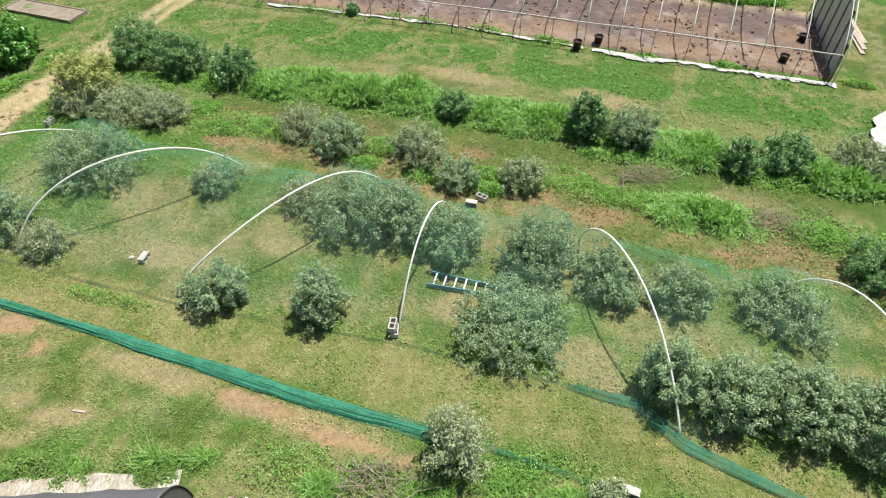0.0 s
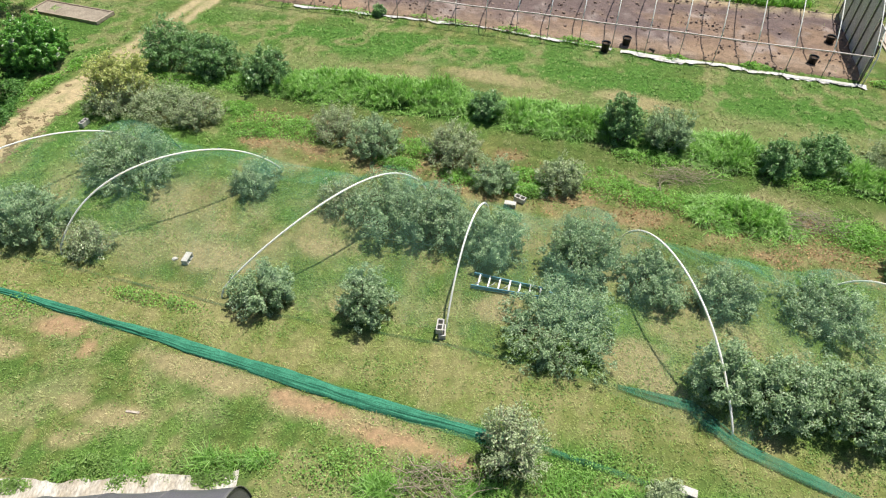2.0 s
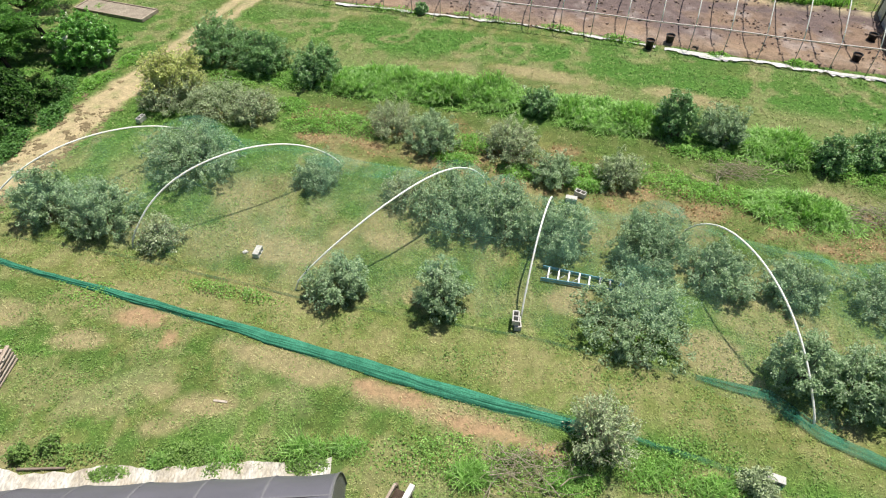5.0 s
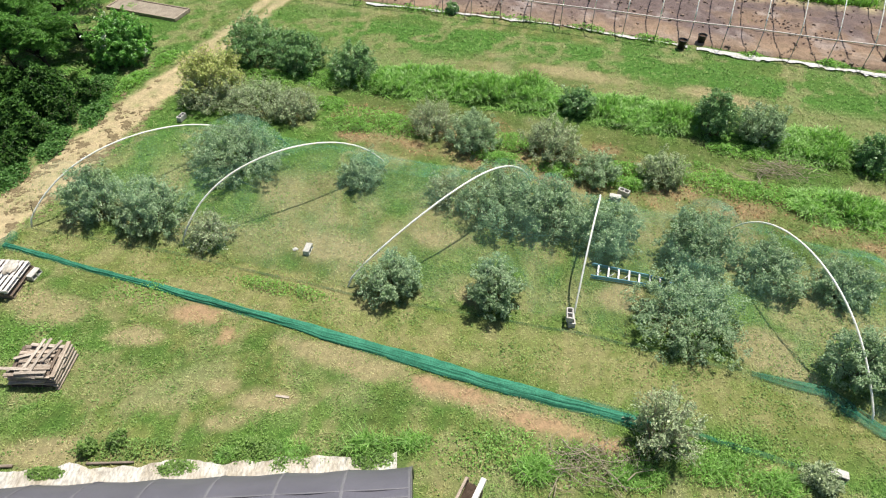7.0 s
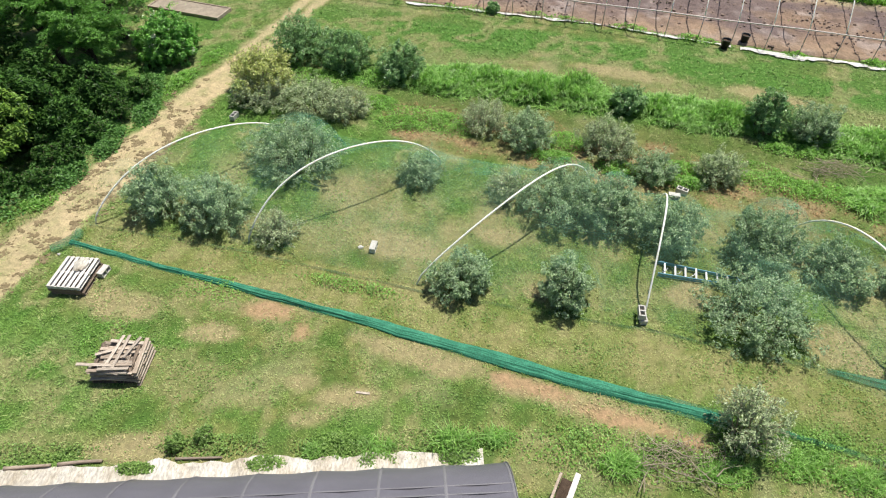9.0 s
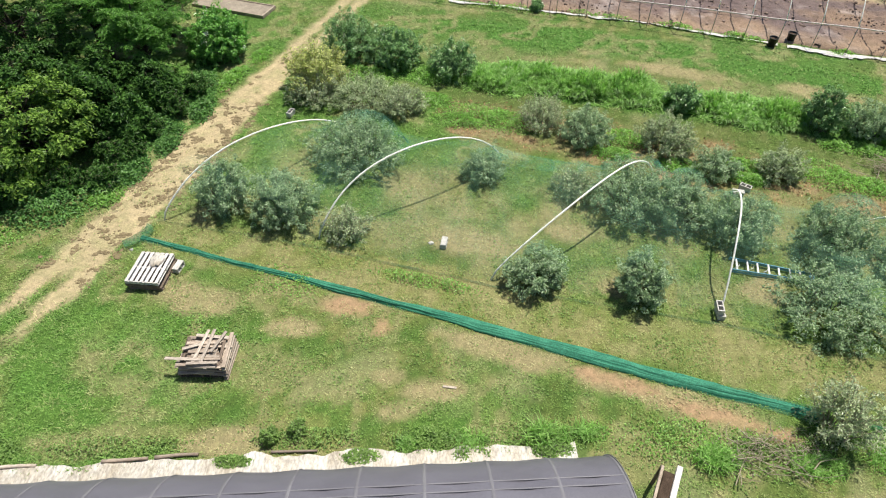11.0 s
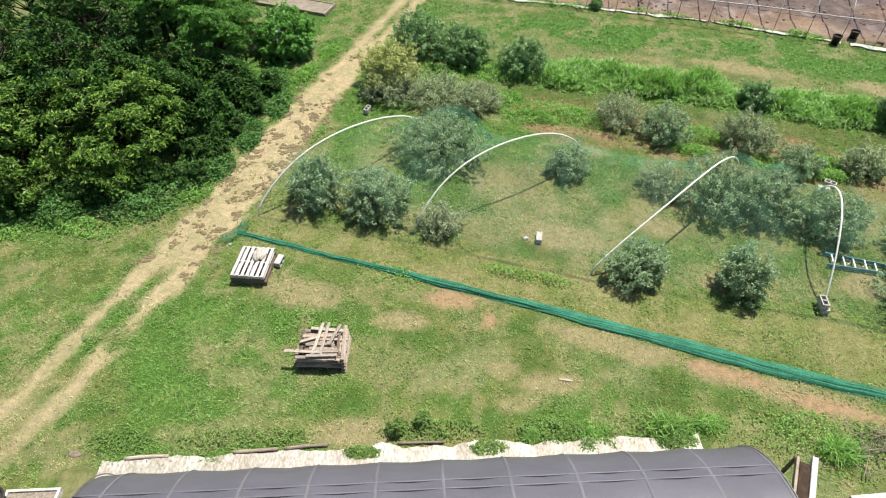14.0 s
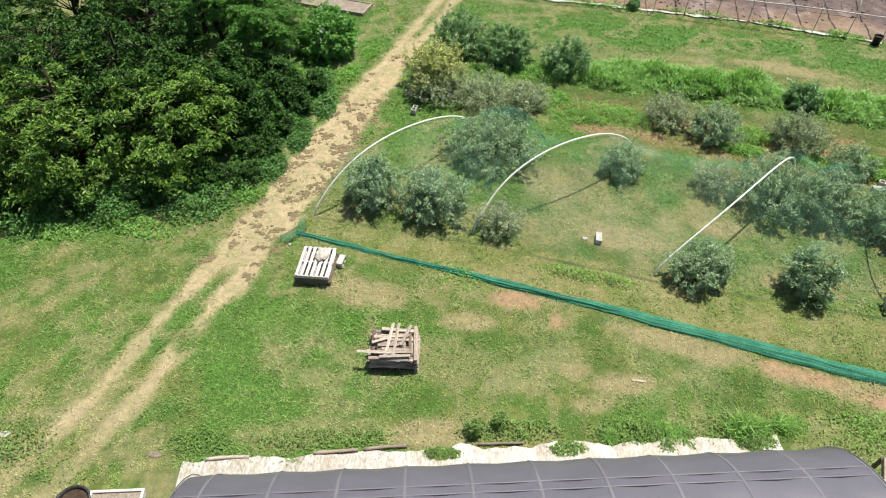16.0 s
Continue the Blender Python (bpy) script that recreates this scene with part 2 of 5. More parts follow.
def add_box(bm, size, m=Matrix(), bevel=0.0):
    made = bmesh.ops.create_cube(bm, size=1.0, matrix=m @ Matrix.Diagonal((*size, 1)))
    if bevel:
        edges = {e for v in made["verts"] for e in v.link_edges}
        bmesh.ops.bevel(bm, geom=list(edges), offset=bevel, segments=1, affect="EDGES")


def box_mesh(name, size, material, bevel=0.004):
    bm = bmesh.new()
    add_box(bm, size, Matrix(), bevel)
    return mesh_of(name, bm, material)


def tube_arrays(points, radii, sides=8, closed_ends=True):
    """A tube along points; radii one per point."""
    P = np.asarray(points, float)
    R = np.broadcast_to(np.asarray(radii, float), (len(P),))
    T = np.gradient(P, axis=0)
    T /= np.linalg.norm(T, axis=1)[:, None] + 1e-9
    up = np.where(np.abs(T[:, 2:3]) > 0.95, np.array([[1.0, 0, 0]]), np.array([[0, 0, 1.0]]))
    S = np.cross(T, up)
    S /= np.linalg.norm(S, axis=1)[:, None] + 1e-9
    U = np.cross(S, T)
    a = np.linspace(0, 2 * np.pi, sides, endpoint=False)
    V = P[:, None] + R[:, None, None] * (np.cos(a)[None, :, None] * S[:, None] + np.sin(a)[None, :, None] * U[:, None])
    n = len(P)
    i, j = np.meshgrid(np.arange(n - 1), np.arange(sides), indexing="ij")
    k = (j + 1) % sides
    F = np.stack([i * sides + j, i * sides + k, (i + 1) * sides + k, (i + 1) * sides + j], -1).reshape(-1, 4)
    V = V.reshape(-1, 3)
    if closed_ends:
        for ring in (0, n - 1):
            c = len(V)
            V = np.vstack([V, P[ring]])
            q = np.arange(sides) + ring * sides
            F = np.vstack([F, np.c_[q, np.roll(q, -1), np.full(sides, c), np.full(sides, c)]])
    return V, F


def tube_mesh(name, points, radii, material, sides=8):
    V, F = tube_arrays(points, radii, sides)
    bm = bmesh.new()
    vs = [bm.verts.new(v) for v in V]
    for f in F:
        ids = list(dict.fromkeys(f.tolist()))
        bm.faces.new([vs[q] for q in ids])
    return mesh_of(name, bm, material, True)


def leaf_arrays(centres, out, length, width, rng, along=None):
    """Folded four-cornered leaves at centres whose faces look roughly along out; along: the way that each leaf points."""
    n = len(centres)
    N = out + rng.normal(0, 0.5, (n, 3))
    N /= np.linalg.norm(N, axis=1)[:, None] + 1e-9
    A = np.cross(N, rng.normal(0, 1, (n, 3)))
    if along is not None:
        A = along + 0.75 * A / (np.linalg.norm(A, axis=1)[:, None] + 1e-9)
        A = A - N * np.sum(A * N, axis=1)[:, None]
    A /= np.linalg.norm(A, axis=1)[:, None] + 1e-9
    B = np.cross(N, A)
    L = (length * rng.uniform(0.65, 1.25, n))[:, None]
    W = (width * rng.uniform(0.7, 1.2, n))[:, None]
    base, tip = centres - A * L / 2, centres + A * L / 2 - N * L * 0.12
    left, right = centres + B * W / 2 + N * W * 0.18, centres - B * W / 2 + N * W * 0.18
    V = np.stack([base, left, tip, right], 1).reshape(-1, 3)
    q = np.arange(n)[:, None] * 4
    F = np.concatenate([q + np.array([[0, 1, 2]]), q + np.array([[0, 2, 3]])], 0)
    return V, F


def value_noise(x, y, seed):
    r = np.random.RandomState(seed).rand(256, 256)
    xi, yi = np.floor(x).astype(int), np.floor(y).astype(int)
    fx, fy = x - xi, y - yi
    fx, fy = fx * fx * (3 - 2 * fx), fy * fy * (3 - 2 * fy)
    g = lambda a, b: r[a % 256, b % 256]
    return (g(xi, yi) * (1 - fx) + g(xi + 1, yi) * fx) * (1 - fy) + (g(xi, yi + 1) * (1 - fx) + g(xi + 1, yi + 1) * fx) * fy


def fbm(x, y, scale, seed, octaves=4):
    s, a, t = 0.0, 1.0, 0.0
    for k in range(octaves):
        s = s + a * value_noise(x * scale * 2**k + 17.3 * k, y * scale * 2**k + 5.1 * k, seed + k)
        t += a
        a *= 0.55
    return s / t


def line_distance(x, y, points):
    """Distance from (x, y) to a broken line."""
    best = np.full(np.shape(x), 1e9)
    for (ax, ay), (bx, by) in zip(points[:-1], points[1:]):
        ux, uy = bx - ax, by - ay
        s = np.clip(((x - ax) * ux + (y - ay) * uy) / (ux * ux + uy * uy), 0, 1)
        best = np.minimum(best, np.hypot(x - ax - s * ux, y - ay - s * uy))
    return best


def soft(d, near, far):
    s = np.clip((far - d) / (far - near), 0, 1)
    return s * s * (3 - 2 * s)


# ---- ground ----
RUT_WEST = [(-26.5, 0.5), (-24.0, 4.95), (-22.95, 7.1), (-22.3, 9.1), (-21.6, 10.6), (-20.7, 13.3), (-19.7, 16.4), (-18.45, 19.7), (-16.7, 24.3), (-15.4, 28.0), (-12.5, 36)]
RUT_EAST = [(-24.5, 1.0), (-22.95, 4.5), (-22.4, 5.8), (-21.85, 6.9), (-21.5, 8.0), (-21.0, 9.4), (-20.4, 10.5), (-19.45, 13.3), (-18.2, 16.4), (-17.3, 19.7), (-15.9, 24.3), (-14.5, 28.0), (-11.7, 36)]
ROW_TWO = [(-8.5, 20.4), (-5.0, 19.0), (-1.0, 17.2), (3.0, 15.9), (8.0, 14.2), (13.5, 12.2), (22, 9.5)]
ROW_THREE = [(-14.5, 25.3), (-9.0, 23.0), (0.0, 20.9), (6.0, 18.9), (14.0, 17.0), (24, 14.0)]
NET_ROLL = [(-18.9, 12.8), (-16.6, 12.05), (-13.1, 10.95), (-9.6, 9.82), (-3.8, 7.86), (-0.35, 6.8), (0.15, 6.62)]


LITTER_SPOTS = [(-2.8, 19.4, 0.55, 0.55), (1.3, 17.9, 0.7, 0.5), (2.7, 15.4, 0.9, 0.3), (10.5, 12.9, 1.5, 0.4), (12.7, 13.0, 0.9, 0.4), (-8.2, 18.7, 1.0, 0.35), (-6.2, 18.2, 1.1, 0.35), (9.0, 12.65, 1.3, 0.35), (-0.9, 16.0, 0.7, 0.4),
                (5.1, 14.4, 1.2, 0.35), (10.6, 14.1, 0.8, 0.4)]


def ground_height(x, y):
    h = 0.10 * (fbm(x, y, 0.18, 3, 3) - 0.5) + 0.05 * (fbm(x, y, 1.1, 9, 3) - 0.5)
    return h - 0.05 * soft(np.minimum(line_distance(x, y, RUT_WEST), line_distance(x, y, RUT_EAST)), 0.15, 0.6)


def blob(x, y, cx, cy, rx, ry, turn, seed, ragged=0.5):
    c, s = math.cos(turn), math.sin(turn)
    u, v = ((x - cx) * c + (y - cy) * s) / rx, (-(x - cx) * s + (y - cy) * c) / ry
    d = np.hypot(u, v) + ragged * (fbm(x, y, 1.3, seed) - 0.5) * 2
    return soft(d, 0.55, 1.15)


def ground_fields(x, y):
    """Bare earth, reddish soil, leaf litter, dry grass and lush grass, each 0 to 1."""
    big, mid, small = fbm(x, y, 0.22, 21), fbm(x, y, 0.75, 31), fbm(x, y, 2.2, 41)
    ruts = np.minimum(line_distance(x, y, RUT_WEST), line_distance(x, y, RUT_EAST))
    between = line_distance(x, y, [(-20.8, 11.6), (-20.05, 13.3), (-18.95, 16.4), (-17.85, 19.7), (-16.3, 24.3), (-14.95, 28.0), (-12.1, 36)])
    bare = soft(ruts + 0.5 * (mid - 0.5) + 0.5 * (small - 0.5), 0.1, 0.44) * (0.85 + 0.15 * soft(np.abs(y - 18), 7, 9.5))
    bare = bare * (1 - 0.8 * blob(x, y, -21.2, 8.65, 0.35, 0.5, 0, 52, 0.2)) * (1 - 0.5 * soft(np.abs(y - 4.9), 0.3, 1.2))
    bare = np.maximum(bare, soft(between + 0.7 * (small - 0.5), 0.45, 0.9) * soft(np.abs(y - 18.6), 6.5, 8.6) * 0.9)
    bare = np.maximum(bare, blob(x, y, -19.4, 13.6, 0.7, 1.1, 0.0, 51))
    red = np.maximum.reduce([blob(x, y, -11.95, 10.1, 0.75, 0.4, -0.3, 61), blob(x, y, -10.95, 9.3, 0.35, 0.45, 0, 62), blob(x, y, -2.3, 6.6, 1.4, 0.3, -0.3, 63),
                             blob(x, y, -1.0, 6.1, 0.6, 0.25, -0.2, 64), blob(x, y, -4.6, 7.6, 1.3, 0.25, -0.3, 65)])
    dry = np.maximum.reduce([blob(x, y, -16.4, 10.4, 1.7, 0.7, -0.2, 71), blob(x, y, -7.5, 8.5, 2.0, 0.45, -0.32, 72), blob(x, y, -4.0, 7.3, 2.6, 0.4, -0.32, 73), blob(x, y, -13.4, 9.3, 0.8, 0.35, 0, 74),
                             blob(x, y, -9.4, 7.3, 1.0, 0.4, 0, 75), blob(x, y, -8.5, 12.8, 1.8, 0.7, -0.2, 76), blob(x, y, -5.0, 13.2, 1.3, 0.5, -0.2, 77), blob(x, y, -3.9, 10.9, 1.4, 0.5, 0, 78),
                             blob(x, y, 3.7, 8.9, 0.9, 0.9, 0, 79), blob(x, y, -14.5, 5.9, 1.2, 0.4, 0, 80), blob(x, y, 10.6, 15.3, 1.5, 0.6, -0.3, 81), blob(x, y, 0.4, 10.6, 1.0, 0.8, 0, 82),
                             blob(x, y, -17.8, 5.9, 2.0, 0.5, 0.1, 83) * 0.6, blob(x, y, -14.2, 5.75, 0.9, 0.45, 0, 84), blob(x, y, -10.2, 6.75, 0.7, 0.35, 0.2, 85), blob(x, y, 10.2, 15.5, 0.9, 0.45, -0.3, 86),
                             blob(x, y, -10.6, 7.7, 0.6, 0.3, 0, 87), blob(x, y, 4.2, 8.6, 0.8, 1.0, 0.3, 88), blob(x, y, 6.5, 21.5, 2.6, 0.7, -0.3, 89), blob(x, y, 1.0, 23.3, 2.6, 0.6, -0.3, 90)])
    inside = soft(line_distance(x, y, [(-17, 15.4), (-11, 14.6), (-5, 13.2), (1, 11.9), (8, 9.2)]), 1.4, 3.0)
    dry = np.maximum(dry, inside * np.clip(2.4 * mid - 0.8, 0.04, 0.7))
    dry = np.maximum(dry, soft(np.abs(mid - 0.62), 0.02, 0.1) * 0.55)
    dry = np.maximum(dry, soft(line_distance(x, y, [(-14, 26.2), (0, 22.4), (8, 20.2), (20, 16.6)]), 0.4, 1.6) * (0.1 + 0.45 * big))
    strip = line_distance(x, y, [(-18, 13.1), (-8, 10.2), (5, 6.9), (12, 3.4)])
    dry = np.maximum(dry, soft(strip, 0.5, 1.4) * np.clip(1.6 * small - 0.6, 0, 0.4))
    litter = soft(line_distance(x, y, ROW_TWO) + 1.6 * (mid - 0.5), 0.55, 1.15) * np.clip(2.2 * small - 0.62, 0, 0.7)
    litter = np.maximum(litter, 0.6 * soft(line_distance(x, y, [(-8, 18.6), (0, 15.9), (8, 13.2), (13, 11.4)]), 0.25, 0.7) * small * 1.3)
    litter = np.maximum.reduce([litter] + [blob(x, y, cx, cy, rx, ry, -0.3, 150 + k, 0.75) * 0.9 for k, (cx, cy, rx, ry) in enumerate(LITTER_SPOTS)])
    lush = soft(0.62 - big, 0.0, 0.22) * 0.75
    band = line_distance(x, y, [(-10, 27.6), (-2, 26.1), (6, 23.2), (12, 20.9), (20, 18.4)])
    lush = np.maximum(lush, soft(band + 0.9 * (mid - 0.5), 0.7, 1.5))
    lush = np.maximum(lush, soft(line_distance(x, y, ROW_THREE), 0.9, 1.6) * 0.9)
    lush = np.maximum(lush, blob(x, y, -17.5, 7.2, 2.6, 1.4, 0, 91) * 0.8)
    lush = np.maximum(lush, blob(x, y, -21, 23, 2.2, 3.5, 0.4, 92))
    lush = lush * (1 - 0.75 * soft(line_distance(x, y, [(-18, 13.0), (-8, 10.1), (5, 6.6), (12, 3)]), 0.6, 1.3))
    return [np.clip(v, 0, 1) for v in (bare, red, litter, dry, lush)] + [mid, small]


def ground_tint(x, y):
    bare, red, litter, dry, lush, mid, small = ground_fields(x, y)
    n = mid[..., None]
    col = np.array((0.125, 0.175, 0.043)) * (0.65 + 0.7 * n)
    clump = np.clip((fbm(x, y, 2.0, 97) - 0.5) * 6, 0, 1)[..., None] * 0.7
    col = col * (1 - clump) + np.array((0.07, 0.15, 0.026)) * clump
    yellow = np.clip((small - 0.47) * 5, 0, 1)[..., None] * 0.75
    col = col * (1 - yellow) + np.array((0.25, 0.25, 0.09)) * yellow
    tuft = np.clip((fbm(x, y, 1.1, 141) - 0.54) * 7, 0, 1)[..., None] * 0.6
    col = col * (1 - tuft) + np.array((0.075, 0.17, 0.03)) * tuft
    straw = np.clip((fbm(x, y, 0.8, 131) - 0.57) * 7, 0, 1)[..., None] * 0.5
    col = col * (1 - straw) + np.array((0.34, 0.32, 0.17)) * straw
    olive = soft(line_distance(x, y, [(-18, 13.1), (-8, 10.2), (5, 6.9), (12, 3.4)]), 0.5, 1.4)[..., None] * 0.55
    col = col * (1 - olive) + np.array((0.255, 0.255, 0.085)) * olive
    for w, c in ((lush, (0.075, 0.185, 0.028)), (dry, (0.3, 0.26, 0.135)), (litter, (0.27, 0.195, 0.105)), (red, (0.33, 0.225, 0.13)), (bare, (0.42, 0.34, 0.205))):
        w = (w * (0.5 + 1.0 * small)).clip(0, 1)[..., None]
        col = col * (1 - w) + np.array(c) * w
    moss = line_distance(x, y, [(-9, 21.6), (0, 19.0), (8, 16.6), (16, 14.4)])
    moss = soft(moss + 0.9 * (small - 0.5), 0.35, 1.1)[..., None] * np.clip(2.2 * n - 0.5, 0.2, 0.75)
    return col * (1 - moss) + np.array((0.085, 0.13, 0.028)) * moss


def shaded_soil_tint(x, y):
    """The sheet under the blades: the same colours, darkened for the blades' shade where grass stands."""
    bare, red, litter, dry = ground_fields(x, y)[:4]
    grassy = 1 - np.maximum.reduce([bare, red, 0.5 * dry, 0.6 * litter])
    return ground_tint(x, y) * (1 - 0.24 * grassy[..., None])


def build_ground():
    xs = np.r_[np.array([-900, -400, -180, -90, -60]), np.arange(-42, 32, 0.18), np.array([45, 70, 120, 300, 900])]
    ys = np.r_[np.array([-700, -250, -90, -40, -15]), np.arange(-3, 44, 0.18), np.array([55, 75, 120, 300, 1200])]
    X, Y = np.meshgrid(xs, ys)
    Z = ground_height(X, Y)
    far = soft(np.maximum(np.abs(X + 5) - 40, np.abs(Y - 20) - 26), 0, 20)
    Z = Z * far
    n, m = X.shape
    i, j = np.meshgrid(np.arange(n - 1), np.arange(m - 1), indexing="ij")
    q = (i * m + j).ravel()
    F = np.c_[q, q + 1, q + m + 1, q + m]
    V = np.c_[X.ravel(), Y.ravel(), Z.ravel()]
    me = mesh_from("ground", V, F, M_GROUND, True, shaded_soil_tint(X, Y).reshape(-1, 3))
    tagged(new("ground", me), "mown farm field of patchy green and dry grass with bare earth", "ground", kind="structure")


build_ground()


def z_at(x, y):
    return float(ground_height(np.array([x]), np.array([y]))[0])


def build_grass(name, label, x0, x1, y0, y1, density, low, high, seed, blades=6, width=0.011):
    rng = np.random.RandomState(seed)
    n = int((x1 - x0) * (y1 - y0) * density)
    x, y = rng.uniform(x0, x1, n), rng.uniform(y0, y1, n)
    bare, red, litter, dry, lush, mid, small = ground_fields(x, y)
    keep = rng.rand(n) < (1 - 0.93 * bare) * (1 - 0.75 * red) * (1 - 0.5 * litter) * (1 - 0.35 * dry) * (0.45 + small)
    keep &= ~((y < 5.75 + 0.055 * (x + 5.7)) & (x > -21.5) & (x < -5.6))
    x, y, lush, dry = x[keep], y[keep], lush[keep], dry[keep]
    n = len(x)
    # blades take the ground's tint, lightened as if catching the sun
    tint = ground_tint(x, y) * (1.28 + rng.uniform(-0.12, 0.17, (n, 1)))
    green = rng.rand(n, 1) * 0.45
    tint = tint * (1 - green) + np.array((0.185, 0.295, 0.065)) * green
    pale = np.clip((fbm(x, y, 1.3, 66) - 0.47) * 5, 0, 1)[:, None]
    straw = (rng.rand(n, 1) < (0.24 if y0 < 10 else 0.12) * pale + 0.02 + 0.3 * dry[:, None]) * 0.36
    tint = tint * (1 - straw) + np.array((0.42, 0.39, 0.2)) * straw
    h = rng.uniform(low, high, n) * (0.75 + 0.5 * lush) * (0.6 + 0.8 * fbm(x, y, 0.9, 77))
    z = ground_height(x, y)
    a = rng.uniform(0, 2 * np.pi, (n, blades))
    lean = rng.uniform(0.85, 1.45, (n, blades))
    L = h[:, None] * rng.uniform(0.6, 1.3, (n, blades))
    bx, by = x[:, None] + rng.normal(0, 0.035, (n, blades)), y[:, None] + rng.normal(0, 0.035, (n, blades))
    ca, sa = np.cos(a), np.sin(a)
    w = width * rng.uniform(0.7, 1.4, (n, blades))
    zz = np.broadcast_to(z[:, None], bx.shape) - 0.01
    v0 = np.stack([bx - sa * w, by + ca * w, zz], -1)
    v1 = np.stack([bx + sa * w, by - ca * w, zz], -1)
    v2 = np.stack([bx + ca * L * np.sin(lean), by + sa * L * np.sin(lean), zz + L * np.cos(lean)], -1)
    V = np.stack([v0, v1, v2], 2).reshape(-1, 3)
    F = np.arange(len(V)).reshape(-1, 3)
    T = np.repeat(tint, blades * 3, axis=0)
    tagged(new(name, mesh_from(name, V, F, M_BLADE, False, T)), label, "grass", kind="stuff")


build_grass("grass", "short mown grass, green with straw-coloured blades", -33, 13, 4.0, 16.5, 150, 0.06, 0.15, 11, 5, 0.0145)
build_grass("grass", "rough grass of the field beyond the berry rows", -26, 21, 16.5, 33, 70, 0.06, 0.14, 12, 6, 0.019)


def build_clover():
    """Small broad leaves scattered through the mown grass, thickest where it is lush."""
    rng = np.random.RandomState(15)
    n = 300000
    x, y = rng.uniform(-30, 12, n), rng.uniform(4.6, 17, n)
    bare, red, litter, dry, lush, mid, small = ground_fields(x, y)
    clump = fbm(x, y, 1.6, 88)
    keep = rng.rand(n) < np.clip(clump * 3.2 - 1.35, 0.05, 1) * (0.45 + 0.55 * lush) * (1 - bare) * (1 - red) * (1 - 0.7 * dry)
    keep &= ~((y < 5.75 + 0.055 * (x + 5.7)) & (x > -21.5) & (x < -5.6))
    x, y = x[keep], y[keep]
    c = np.c_[x, y, ground_height(x, y) + rng.uniform(0.012, 0.05, len(x))]
    V, F = leaf_arrays(c, np.tile((0, 0, 1.4), (len(c), 1)), 0.055, 0.038, rng)
    tagged(new("clover", mesh_from("clover", V, F, M_CLOVER)), "small broad clover leaves scattered in the grass", "clover", kind="stuff")


def build_litter():
    rng = np.random.RandomState(16)
    n = 26000
    x, y = rng.uniform(-10, 14, n), rng.uniform(10, 21, n)
    litter = ground_fields(x, y)[2]
    keep = rng.rand(n) < litter * 0.8
    x, y = x[keep], y[keep]
    c = np.c_[x, y, ground_height(x, y) + rng.uniform(0.005, 0.05, len(x))]
    V, F = leaf_arrays(c, np.tile((0, 0, 1.0), (len(c), 1)), 0.1, 0.055, rng)
    tagged(new("leaf_litter", mesh_from("leaf_litter", V, F, M_DRYLEAF)), "brown dead leaves strewn along the mulched row", "leaf litter", kind="stuff")


build_clover()
build_litter()

# ---- plants ----


def lobed_points(n, r, h, rng, low=0.12):
    """Points on the shells of several overlapping lobes, with some longer shoots."""
    m = int(6 + 5 * r)
    a = rng.uniform(-0.7, 0.7, m) + np.arange(m) * 2.4
    d = r * rng.uniform(0.4, 0.8, m)
    d[:2] = 0.15 * r
    lr = r * rng.uniform(0.24, 0.42, m)
    lh = h * np.clip(1.1 - 0.85 * (d / r) ** 1.3, 0.36, 1) * rng.uniform(0.75, 1.08, m)
    k = rng.choice(m, n, p=lr**2 / np.sum(lr**2))
    t, c = rng.uniform(0, 2 * np.pi, n), rng.uniform(-0.75, 1, n)
    s = np.sqrt(1 - c * c) * rng.uniform(0.6, 1.0, n)
    shoot = np.where(rng.rand(n) < 0.22, rng.uniform(1.1, 1.5, n), 1.0)
    z = lh[k] * (0.52 + 0.48 * c * shoot)
    P = np.c_[d[k] * np.cos(a[k]) + lr[k] * s * np.cos(t) * shoot, d[k] * np.sin(a[k]) + lr[k] * s * np.sin(t) * shoot, np.maximum(z, low * h * rng.uniform(0.6, 1.2, n))]
    return P


def cluster_leaves(name, tips, per, spread, length, width, material, rng, flat=1.0, droop=0.0):
    n = len(tips)
    c = np.repeat(tips, per, axis=0)
    off = rng.normal(0, 1, (n * per, 3)) * spread * np.array((1, 1, flat))
    c = c + off
    c[:, 2] -= droop * np.hypot(off[:, 0], off[:, 1])
    c[:, 2] = np.maximum(c[:, 2], 0.02 + 0.05 * rng.rand(len(c)))
    mid = np.array((0, 0, tips[:, 2].mean() * 0.5))
    out = c - mid
    out /= np.linalg.norm(out, axis=1)[:, None] + 1e-9
    out = out * 0.55 + np.array((0, 0, 0.8))
    V, F = leaf_arrays(c, out, length, width, rng)
    return mesh_from(name, V, F, material)


